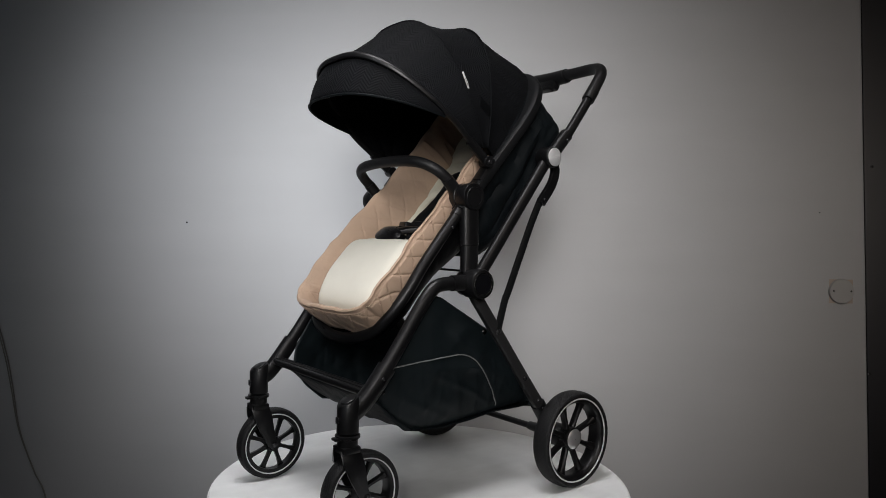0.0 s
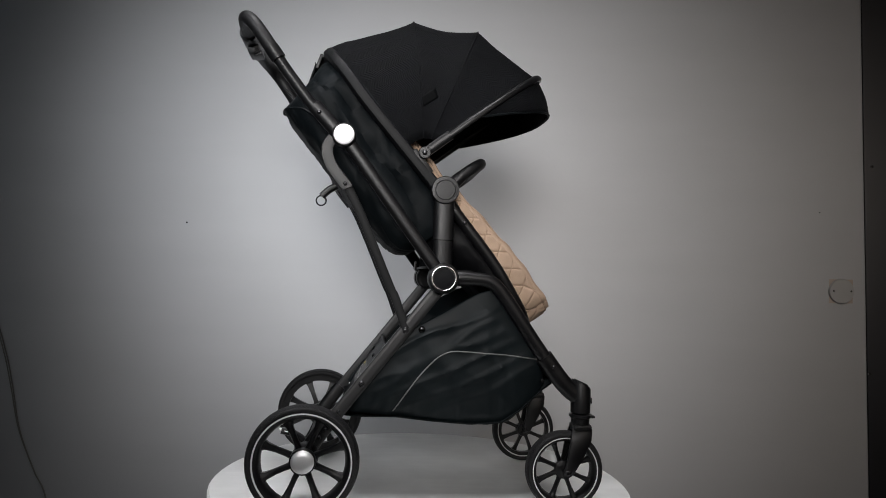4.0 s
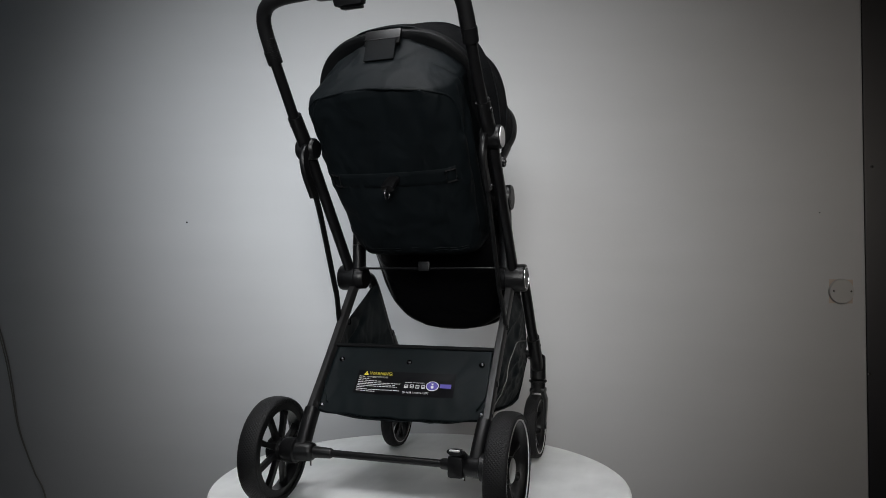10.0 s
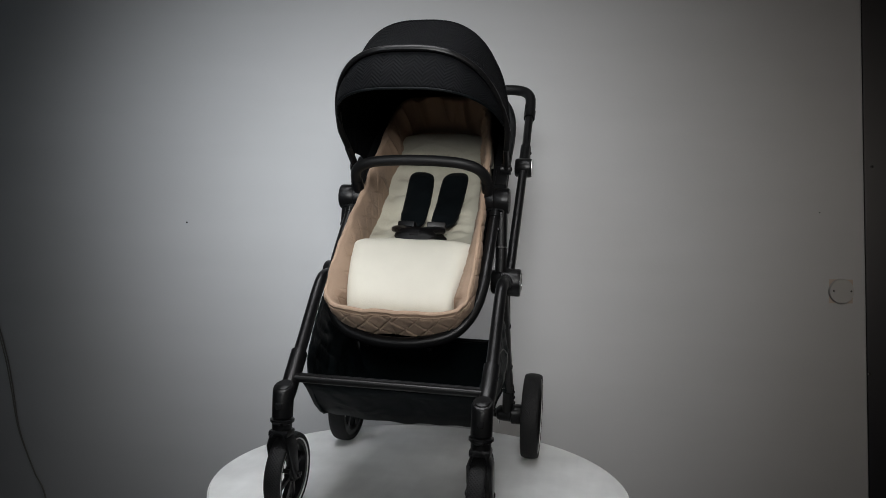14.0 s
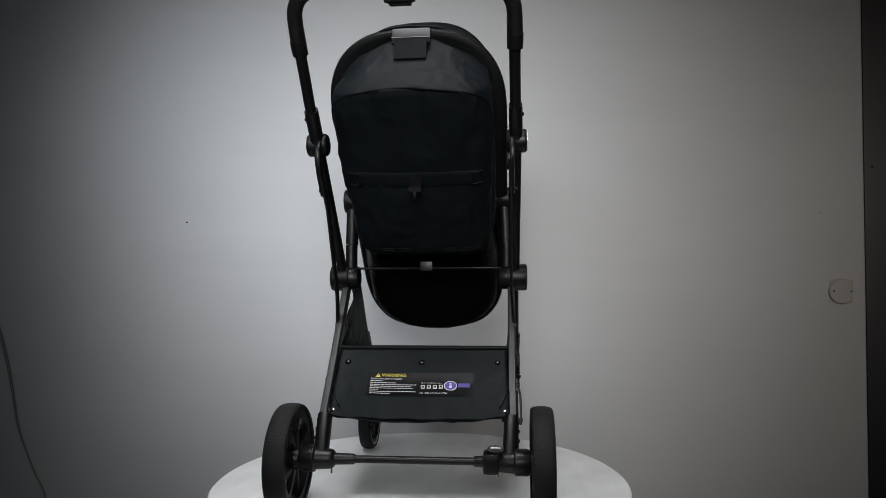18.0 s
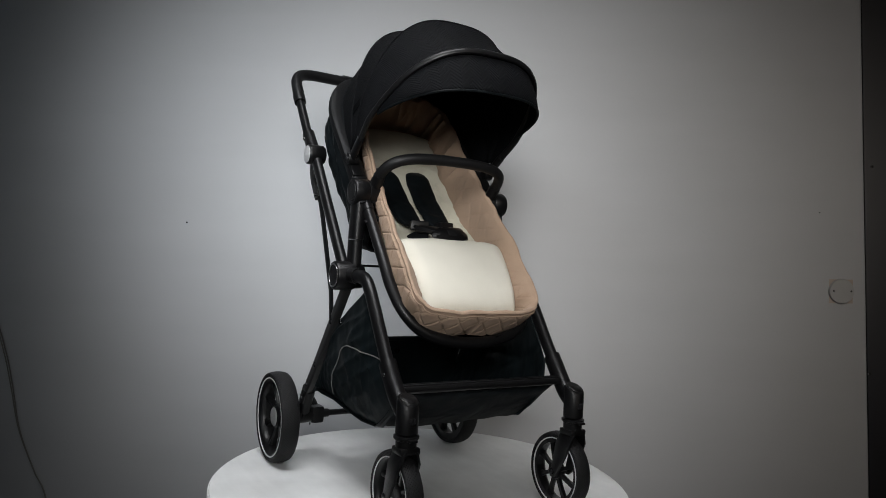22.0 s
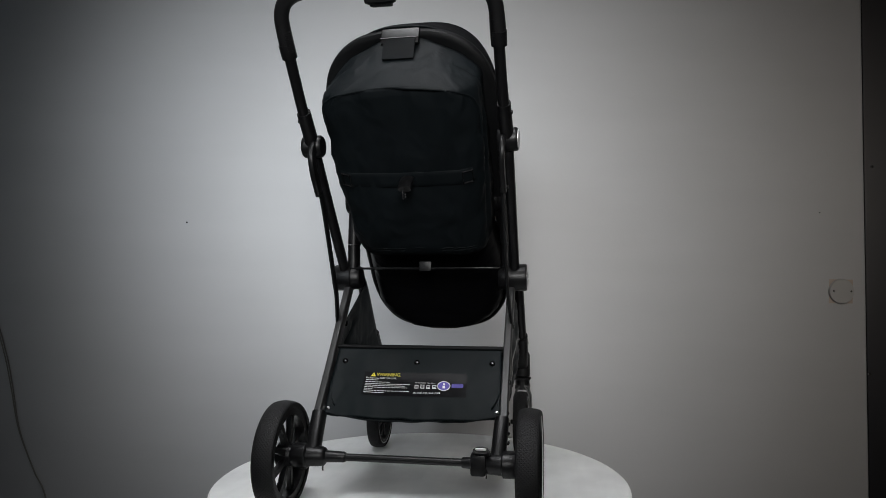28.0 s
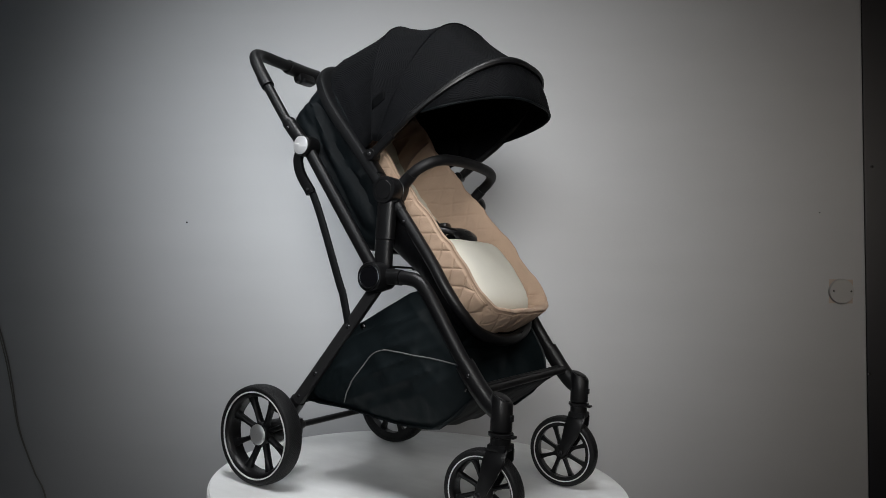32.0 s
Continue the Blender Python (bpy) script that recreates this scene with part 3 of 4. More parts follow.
def handle():
    half = [(-0.342, 0.204, 0.904), (-0.365, 0.204, 0.936), (-0.386, 0.2, 0.964), (-0.404, 0.182, 0.983), (-0.416, 0.146, 0.991), (-0.422, 0.08, 0.992)]
    path = half + [(-0.425, 0, 0.992)] + [(x, -y, z) for x, y, z in half[::-1]]
    bar = part("push_handle", tube(path, 0.0142, sides=20, step=6, side=(0.8, 0, 0.6)), M_GRIP, stroller, "black foam-covered push handle")
    for sg, _ in SIDES:
        part("grip_collar", tube([(-0.336, sg * 0.204, 0.896), (-0.352, sg * 0.205, 0.918)], 0.0152, 0.0152, sides=20, step=2), M_PLASTIC, bar)
        # moulded ribs on the inner side of the grip's lower end
        for k in range(11):
            f = 0.06 + 0.052 * k
            c = Vector((-0.342 - 0.043 * f, sg * 0.204, 0.904 + 0.057 * f))
            ring = [c + Vector((0.8, 0, 0.6)) * (0.0144 * math.cos(a)) + Vector((0, -sg, 0)) * (0.0144 * math.sin(a)) for a in np.linspace(0.35, 2.79, 10)]
            part("rib", tube(ring, 0.0008, sides=6, step=0, side=(-0.6, 0, 0.8)), M_GRIP, bar)
    m = pose(-0.424, 0, 0.99, 0, -14, 0)
    part("fold_lock", box(-0.013, 0.015, -0.030, 0.030, -0.034, 0.0, 0.011, m), M_PLASTIC, bar, "black one-hand folding lock")
    part("lock_body", tube([(-0.4245, -0.058, 0.992), (-0.425, -0.05, 0.991), (-0.425, 0, 0.99), (-0.425, 0.05, 0.991), (-0.4245, 0.058, 0.992)], 0.0172, 0.0195, sides=20, step=4, side=(0.8, 0, 0.6), power=2.3), M_PLASTIC, bar)
    part("lock_button", box(-0.002, 0.019, -0.02, 0.02, -0.037, -0.026, 0.003, m), M_PLASTIC, bar)


def seat_frame():
    half = [(0.719, 0.088, -0.003), (0.691, 0.132, -0.007), (0.645, 0.159, -0.009), (0.58, 0.169, -0.011), (0.45, 0.168, -0.006), (0.3, 0.168, 0.0), (0.16, 0.167, 0.0), (0.09, 0.163, -0.006), (0.032, 0.147, -0.012), (-0.008, 0.112, -0.02), (-0.027, 0.055, -0.024)]
    # upper arch, wide and flat
    arch = [seat(s, y, n) for s, y, n in half[:6]][::-1] + [seat(0.728, 0.035, 0.0), seat(0.729, 0, 0.001), seat(0.728, -0.035, 0.0)] + [seat(s, -y, n) for s, y, n in half[:6]]
    part("back_frame", tube(arch, 0.0125, 0.019, sides=20, step=5, side=E_N, power=4), M_SLEEVE, stroller)
    low = [seat(s, y, n) for s, y, n in half[5:]] + [seat(-0.032, 0, -0.025)] + [seat(s, -y, n) for s, y, n in half[5:][::-1]]
    part("seat_frame", tube(low, 0.012, 0.012, sides=18, step=6, side=E_N), M_TUBE, stroller)
    for sg, _ in SIDES:
        part("frame_clip", box(-0.012, 0.012, -0.014, 0.014, -0.03, 0.03, 0.004, Matrix.Translation(seat(0.41, sg * 0.172, 0.0)) @ pose(0, 0, 0, 0, -38.8, 0)), M_PLASTIC, stroller)
        part("frame_joint", tube([seat(0.285, sg * 0.168, 0.0), seat(0.32, sg * 0.168, 0.0)], 0.0135, sides=16, step=1, side=E_N), M_PLASTIC, stroller)
        rivet(tuple(seat(0.255, sg * 0.181, 0.0)), 0.004, sg)


PIVOT = Vector((-0.0345, 0, 0.725))


def hoop(top, wide, n=2.8, count=80, base=0.18, foot=PIVOT, askew=0.0):
    """An arch over the seat from one canopy pivot to the other, through the top point."""
    t = Vector(top) - foot
    out = []
    for a in np.linspace(0, math.pi, count + 1):
        c, s = math.cos(a), math.sin(a)
        h = abs(s) ** (2 / n)
        w = wide * math.copysign(abs(c) ** (2 / n), c)
        lim = base + (wide - base) * min(h * 2.2, 1)
        out.append(foot + t * h + Vector((0, max(-lim, min(lim, w)) + askew * min(h * 1.5, 1), 0)))
    return out


def sheet_between(hoops, steps, sag, bulge=()):
    rows = []
    for k in range(len(hoops) - 1):
        last = k == len(hoops) - 2
        for i in range(steps + (1 if last else 0)):
            f = i / steps
            row = []
            for j, (a, b) in enumerate(zip(hoops[k], hoops[k + 1])):
                p = a.lerp(b, f)
                out = p - PIVOT
                out.y *= 0.6
                arm = out.length
                p = p + out.normalized() * (-sag[k] * 4 * f * (1 - f) * min(arm / 0.25, 1)) if arm > 1e-4 else p
                if arm > 0.02:
                    p = p + out.normalized() * wrinkle(p, 0.09, 0.0028, 3)
                row.append(p)
            rows.append(row)
    return grid(rows, uv=True)


def canopy():
    h0 = hoop((-0.252, 0, 0.972), 0.168, base=0.168, foot=PIVOT - E_N * 0.02)
    h1 = hoop((-0.215, 0, 0.99), 0.173)
    h2 = hoop((-0.062, 0, 1.046), 0.185, askew=0.001)
    h3 = hoop((0.088, 0, 1.033), 0.190, askew=0.002)
    h4 = hoop((0.230, 0, 0.930), 0.192, askew=0.003)
    # the cloth ends a little above the pivots; the visor leaves the bow part of the way up
    open_at, leave = 0.09, 0.40

    def rise(a, b=h4):
        return (a.z - PIVOT.z) / (max(p.z for p in b) - PIVOT.z)
    keep = [j for j, p in enumerate(h4) if rise(p) > open_at]
    cloth = sheet_between([[h[j] for j in keep] for h in (h0, h1, h2, h3, h4)], 9, (0.0, 0.004, 0.008, 0.004))
    tree = BVHTree.FromBMesh(cloth)
    can = thicken(part("canopy", cloth, M_CANOPY, stroller, "black herringbone cloth canopy, opened"), 0.003)
    brim = [p for p in h4 if rise(p) >= leave]
    first, front = Vector((0.070, 0, 0.806)), Vector((0.262, 0, 0.848))
    hem = []
    for p in brim:
        f = (rise(p) - leave) / (1 - leave)
        q = first.lerp(front, f ** 0.9)
        hem.append(Vector((q.x, p.y * 0.985, q.z)))
    visor = thicken(part("visor", sheet_between([brim, hem], 10, (-0.004,)), M_CANOPY, stroller, "black herringbone sun visor"), 0.003)
    part("front_bow", tube(hoop((0.235, 0, 0.934), 0.195, askew=0.003), 0.006, 0.0078, sides=10, step=0, side=(0.7, 0, 0.7)), M_TUBE, stroller)
    part("visor_hem", tube(hem, 0.0028, sides=8, step=0, side=(1, 0, 0.2)), M_CLOTH, visor)
    # sewn seams over the two inner bows, and the cloth's turned edges
    for h in (h2, h3):
        line = [h[j] + (h[j] - PIVOT).normalized() * 0.0012 for j in keep]
        part("seam", tube(line, 0.0016, 0.002, sides=6, step=0, side=(1, 0, 0)), M_CANOPY, can)
    rear = [h0[j] + (h0[j] - PIVOT).normalized() * 0.0015 for j in keep]
    part("rear_hem", tube(rear, 0.0024, sides=6, step=0, side=(1, 0, 0)), M_CLOTH, can)
    for sg, _ in SIDES:
        piv = part("canopy_pivot", lathe([(0.17, 0.0005), (0.17, 0.012), (0.19, 0.0128), (0.193, 0.0115), (0.193, 0.0005)], (PIVOT.x, 0, PIVOT.z), "y", 24, sign=sg), M_PLASTIC, stroller)
        rivet((PIVOT.x, sg * 0.193, PIVOT.z), 0.0055, sg, piv)
        part("canopy_arm", tube([(PIVOT.x, sg * 0.183, PIVOT.z), (0.018, sg * 0.186, 0.7655)], 0.0068, 0.0105, sides=12, step=2, power=2.6), M_PLASTIC, stroller)
        part("canopy_clip", box(-0.03, 0.008, sg * 0.172 - 0.008, sg * 0.172 + 0.008, -0.012, 0.012, 0.003, pose(-0.048, 0, 0.712, 0, 38, 0)), M_PLASTIC, stroller)
        # flat smooth patch sewn on each side
        rows = []
        for v in np.linspace(0, 1, 6):
            spots = [Vector((-0.04 + 0.03 * u - 0.006 * v, sg * 0.4, 0.822 + 0.022 * u + 0.022 * v)) for u in np.linspace(0, 1, 7)]
            rows.append([tree.ray_cast(q, Vector((0, -sg, 0)))[0] + Vector((0, sg * 0.0019, 0)) for q in spots])
        thicken(part("patch", grid(rows), M_PATCH, can, "small smooth black patch"), 0.0005)
    d = Vector((0.0118, -0.0068, 0.0345))
    a = Vector((0.0195, 0.1847, 0.8755))
    e = Vector((0.0058, 0.0008, -0.0018))
    up = Vector((0, 0.0008, 0))
    tag = part("tag", grid([[a, a + e], [a + d * 0.5 + up, a + d * 0.5 + e + up], [a + d, a + d + e]]), M_TAG, can, "small white woven tag", False)
    up = Vector((0, 0.0012, 0))
    part("print_bar", grid([[a + d * f + e * 0.3 + up, a + d * f + e * 0.62 + up] for f in (0.15, 0.5, 0.6)]), M_PIPING, tag, "", False)


SHELL = np.array(((0.272, 0.112, 0.146), (0.278, 0.126, 0.149), (0.294, 0.14, 0.154), (0.32, 0.149, 0.158), (0.40, 0.152, 0.161), (0.48, 0.153, 0.165), (0.56, 0.152, 0.167), (0.62, 0.151, 0.165), (0.652, 0.150, 0.160), (0.665, 0.147, 0.155),
                  (0.672, 0.130, 0.147), (0.687, 0.088, 0.130), (0.704, 0.048, 0.108), (0.718, 0.026, 0.078), (0.728, 0.008, 0.055), (0.734, -0.004, 0.033)))


def shell_point(s, a):
    """A point of the fabric back: s up along the seat, a across from -1 to 1; boxy, with an arched upper edge."""
    d, w = float(np.interp(s, SHELL[:, 0], SHELL[:, 1])), float(np.interp(s, SHELL[:, 0], SHELL[:, 2]))
    ang = (a + 1) / 2 * math.pi
    c, q = math.cos(ang), math.sin(ang)
    y = -w * math.copysign(abs(c) ** 0.36, c)
    rise = 0.026 * (1 - (y / w) ** 2) * float(np.interp(s, (0.45, 0.6, 0.665, 0.734), (0, 0.6, 1, 0)))
    p = seat(s + rise, y, -d * abs(q) ** 0.4 - 0.004)
    slack = float(np.interp(s, (0.3, 0.62, 0.675, 0.69, 0.734), (1, 1, 1.4, 2.2, 0.5)))
    p += Vector((-0.7, 0.0, -0.5)) * (wrinkle(p, 0.1, 0.004, 1) + slack * crease(p.y * 0.8 + p.z * 0.6, p.z * 0.8 - p.y * 0.6, 0.03, 0.0042, 21, 2.6) + crease(p.y - p.z * 0.3, p.z, 0.04, 0.0028, 23, 3) + max(0, slack - 1) * crease(p.y * 1.1, p.z + abs(p.y), 0.028, 0.004, 25, 5))
    deep = d * abs(q) ** 0.4
    hang = float(np.interp(s, (0.36, 0.5, 0.64, 0.69), (0, 1, 1, 0))) * min(1, abs(y) / w) ** 8
    p.y -= math.copysign(hang * (0.013 * math.exp(-((deep - 0.04 - 0.09 * (0.64 - s)) / 0.011) ** 2) + 0.007 * math.exp(-((deep - 0.085 - 0.05 * (0.64 - s)) / 0.012) ** 2)), y)
    p.y += wrinkle(p, 0.07, 0.004, 2) - math.copysign(crease(p.z * 0.55 + p.x * 0.85, p.z * 0.85 - p.x * 0.55, 0.05, 0.009, 27, 3), y) * min(1, abs(y) / w) ** 6
    return p


def back_shell():
    rows = [[shell_point(s, a) for a in np.linspace(-1, 1, 91)] for s in np.concatenate([np.linspace(0.272, 0.302, 8), np.linspace(0.31, 0.64, 40), np.linspace(0.648, 0.734, 34)])]
    shell = thicken(part("back_shell", grid(rows), M_CLOTH, stroller, "black fabric back of the seat"), 0.003)
    # inner cloth from the frame's arch down to the insert
    inner = []
    for f in np.linspace(0, 1, 9):
        row = []
        for a in np.linspace(-1, 1, 49):
            y = 0.168 * math.sin(a * math.pi / 2)
            s0 = 0.48 + 0.247 * abs(math.cos(a * math.pi / 2)) ** 0.62
            row.append(seat(s0 + (0.34 + (s0 - 0.34) * 0.9 - s0) * f, y * (1 - 0.1 * f), 0.006 * (1 - f) - 0.022 * f + wrinkle((s0, y, f * 0.1), 0.05, 0.003, 41) * f))
        inner.append(row)
    thicken(part("head_lining", grid(inner), M_CLOTH, stroller, "black cloth lining behind the head end"), 0.002)
    # underside of the seat between the tubes
    rows = []
    for s, n, w in ((-0.027, -0.034, 0.05), (-0.016, -0.038, 0.1), (0.008, -0.04, 0.135), (0.03, -0.042, 0.152), (0.06, -0.045, 0.163), (0.12, -0.053, 0.168), (0.165, -0.06, 0.168), (0.2, -0.07, 0.167), (0.24, -0.083, 0.163), (0.27, -0.093, 0.157), (0.29, -0.1, 0.152)):
        rows.append([seat(s, w * u, n * (1 - abs(u) ** 9) - 0.012 * (1 if s < 0.1 else 0.3) + wrinkle((s, w * u, 0), 0.06, 0.0025, 5)) for u in np.linspace(-1, 1, 25)])
    thicken(part("seat_base", grid(rows), M_FILM, stroller, "black fabric underside of the seat"), 0.003)
    # arched seam round the back pocket
    def edge(s, y):
        w = float(np.interp(s, SHELL[:, 0], SHELL[:, 2]))
        c = min(abs(y) / w, 1) ** (1 / 0.36)
        p = shell_point(s, -math.copysign(1 - 2 * math.acos(c) / math.pi, -y))
        return p - E_N * 0.0015
    pts = [edge(s, y) for s, y in ((0.33, 0.152), (0.40, 0.156), (0.48, 0.16), (0.56, 0.161), (0.61, 0.158), (0.645, 0.15), (0.66, 0.135), (0.665, 0.115), (0.665, 0.09), (0.665, 0.06), (0.665, 0.03))]
    pts += [edge(0.665, 0.001)] + [edge(s, -y) for s, y in ((0.665, 0.03), (0.665, 0.06), (0.665, 0.09), (0.665, 0.115), (0.66, 0.135), (0.645, 0.15), (0.61, 0.158), (0.56, 0.161), (0.48, 0.16), (0.40, 0.156), (0.33, 0.152))]
    part("pocket_seam", tube(pts, 0.0026, sides=8, step=5, side=(0, 1, 0)), M_CLOTH, shell)
    for s0 in (0.312, 0.304):
        part("hem", tube([edge(s0, y) for y in np.linspace(-0.15, 0.15, 25)], 0.0013, sides=6, step=1, side=(0, 0, 1)), M_CLOTH, shell)
    # strap with buckles and a hanging ring clip
    def back(s, y, off=0.0):
        return seat(s, y, -0.158 - off)
    band = [back(0.495, -0.142, -0.014), back(0.494, -0.11, 0), back(0.492, 0, 0.002), back(0.494, 0.11, 0), back(0.495, 0.142, -0.014)]
    strap = part("back_strap", tube(band, 0.017, 0.0013, sides=10, step=6, side=E_S, power=4), M_CLOTH, shell)
    for sg, _ in SIDES:
        part("buckle", tube([back(0.507, sg * 0.118, 0.003), back(0.507, sg * 0.137, -0.006), back(0.481, sg * 0.137, -0.006), back(0.481, sg * 0.118, 0.003)], 0.0022, sides=6, step=0, closed=True, side=E_S), M_RIVET, strap)
    clip = part("ring_clip", tube([back(0.494, -0.004, 0.0), back(0.498, -0.004, 0.022), back(0.496, -0.004, 0.044)], 0.0135, 0.008, sides=12, step=4, power=3), M_PLASTIC, shell, "black clip with a dark metal ring")
    c = back(0.489, -0.004, 0.051)
    ringpts = [c + E_S * (0.0112 * math.cos(a)) - E_N * (0.0112 * math.sin(a)) for a in np.linspace(0, 2 * math.pi, 19)[:-1]]
    part("ring", tube(ringpts, 0.0018, sides=8, step=0, closed=True), M_RIVET, clip)
    # pull flap at the top of the back frame
    m = Matrix.Translation((-0.247, 0, 0.937)) @ pose(0, 0, 0, 0, 17, 0)
    plate = box(-0.0275, -0.02, -0.0385, 0.0385, -0.014, 0.021, 0.0025, m)
    box(-0.025, 0.014, -0.0385, 0.0385, 0.0135, 0.0205, 0.0025, m, plate)
    flap = part("carry_flap", plate, M_PLASTIC, stroller, "black carry flap on the back frame")
    part("flap_tongue", box(-0.0315, -0.0272, -0.0325, 0.0325, -0.052, -0.004, 0.0018, m), M_WEB, flap)
    part("flap_pin", tube([m @ Vector((-0.031, -0.038, -0.004)), m @ Vector((-0.031, 0.038, -0.004))], 0.0016, sides=8, step=1, side=(0, 0, 1)), M_RIVET, flap)
    for y in (-0.03, 0.03):
        part("screw", lathe([(0.0155, 0.0005), (0.0155, 0.003), (0.0175, 0.0025), (0.018, 0.0005)], (m @ Vector((0, 0, 0))) + Vector((-0.004, y, 0)), "z", 10), M_RIVET, flap)


def basket_back(u, f):
    """A point of the basket's rear panel: u across from -1 to 1, f down from 0 to 1."""
    x, z, w = -0.1 - 0.085 * f, 0.312 - 0.134 * f, 0.181 + 0.009 * f
    ripple = wrinkle((z, w * u, 1), 0.07, 0.0022, 11) + crease(z * 0.8 + w * u * 0.6, w * u * 0.8 - z * 0.6, 0.045, 0.004, 12) * abs(u) ** 1.5 * math.sin(math.pi * min(1, 0.1 + f * 0.85))
    return Vector((x - 0.006 * math.sin(math.pi * f) + ripple, w * u, z - 0.004 * f * (1 - u * u) + wrinkle((w * u, 0, 5), 0.05, 0.004, 31) * f ** 3))


def basket():
    # side panels
    top = np.array([(-0.068, 0.352), (-0.028, 0.372), (0.033, 0.408), (0.085, 0.438), (0.118, 0.448)])
    front = np.array([(0.118, 0.448), (0.15, 0.41), (0.19, 0.352), (0.222, 0.302), (0.236, 0.252)])
    rear = np.array([(-0.068, 0.352), (-0.1, 0.308), (-0.13, 0.27), (-0.158, 0.235), (-0.182, 0.203)])

    def along(c, f):
        x = np.linspace(0, 1, len(c))
        return np.array([np.interp(f, x, c[:, 0]), np.interp(f, x, c[:, 1])])

    def low(f):
        c = np.array([(-0.182, 0.203), (-0.165, 0.188), (-0.075, 0.181), (0.042, 0.168), (0.12, 0.166), (0.16, 0.172), (0.205, 0.21), (0.236, 0.252)])
        x = (0, 0.06, 0.28, 0.53, 0.7, 0.8, 0.92, 1)
        return np.array([np.interp(f, x, c[:, 0]), np.interp(f, x, c[:, 1])])
    for sg, _ in SIDES:
        rows = []
        for v in np.linspace(0, 1, 54):
            row = []
            for u in np.linspace(0, 1, 70):
                p = (1 - v) * along(top, u) + v * low(u) + (1 - u) * along(rear, v) + u * along(front, v)
                p -= (1 - u) * (1 - v) * top[0] + u * (1 - v) * top[-1] + (1 - u) * v * rear[-1] + u * v * front[-1]
                y = 0.187 + 0.012 * math.sin(math.pi * v ** 0.8) * math.sin(math.pi * u) - 0.02 * v ** 6
                soft = math.sin(math.pi * min(1, 0.06 + u * 0.92)) ** 0.5 * (0.3 + 0.7 * math.sin(math.pi * v) ** 0.5)
                y += soft * (wrinkle((p[0], p[1], sg), 0.1, 0.006, 7) + crease(p[1] * 0.9 - p[0] * 0.45, p[0] * 0.9 + p[1] * 0.45, 0.04, 0.006 * (1.1 - 0.6 * v), 8 + sg) + crease(p[1] * 0.75 + p[0] * 0.65, p[0] * 0.75 - p[1] * 0.65, 0.06, 0.004 * u, 5 + sg) + crease(p[0], p[1], 0.028, 0.006 * v * v, 9 + sg, 5))
                row.append(Vector((p[0], sg * y, p[1])))
            rows.append(row)
        side = thicken(part("basket_side", grid(rows), M_BASKET, stroller, "charcoal nylon basket side with grey piping"), 0.002)
        pts = [(0.218, 0.305), (0.16, 0.312), (0.117, 0.3155), (0.07, 0.3185), (0.037, 0.319), (0.012, 0.31), (-0.01, 0.29), (-0.043, 0.25), (-0.08, 0.193)]
        flat = np.array([(p.x, p.z, abs(p.y)) for r in rows for p in r])
        line = []
        for q in smooth_path([(x, 0, z) for x, z in pts], 8):
            k = np.argsort((flat[:, 0] - q.x) ** 2 + (flat[:, 1] - q.z) ** 2)[:4]
            line.append((q.x, sg * (float(flat[k, 2].mean()) + 0.0016), q.z))
        part("piping", tube(line, 0.0013, sides=8, step=0), M_PIPING, side)
        part("snap", dome((-0.0275, sg * 0.192, 0.3612), 0.0072, 0.005, "y", sg, 18), M_SNAP, side)
        rivet((0.227, sg * 0.19, 0.262), 0.004, sg, side)
    # floor and the two end panels
    rows = []
    for x, z in ((-0.19, 0.182), (-0.15, 0.18), (-0.075, 0.178), (0.0, 0.173), (0.08, 0.169), (0.145, 0.172), (0.185, 0.2), (0.228, 0.238), (0.262, 0.264)):
        rows.append([Vector((x, y, z - (0.012 if x < 0.1 else 0.006) * (1 - (y / 0.18) ** 2) + wrinkle((x, y, 0), 0.06, 0.004, 9))) for y in np.linspace(-0.18, 0.18, 31)])
    thicken(part("basket_floor", grid(rows), M_CLOTH, stroller), 0.002)
    rows = [[basket_back(u, f) for u in np.linspace(-1, 1, 61)] for f in np.linspace(0, 1, 30)]
    back = thicken(part("basket_back", grid(rows), M_BASKET, stroller, "charcoal nylon basket back with a warning label"), 0.002)
    part("top_bar", tube([(-0.099, -0.186, 0.314), (-0.099, 0.186, 0.314)], 0.005, sides=10, step=1, side=(0, 0, 1)), M_SLEEVE, stroller)
    for y in (-0.16, 0.0, 0.159):
        part("snap", lathe([(0.003, 0.0005), (0.003, 0.0066), (-0.001, 0.0066), (-0.003, 0.0055), (-0.0045, 0.003), (-0.0045, 0.0005)], basket_back(y / 0.179, 0.212), "x", 18), M_SNAP, back, "glossy round snap button")
    for y in (-0.174, 0.176):
        part("snap", lathe([(0.0, 0.0005), (0.0, 0.0052), (-0.003, 0.0045), (-0.004, 0.0005)], basket_back(y / 0.184, 0.9), "x", 14), M_CHROME, back, "small bright snap button")
    label(back)


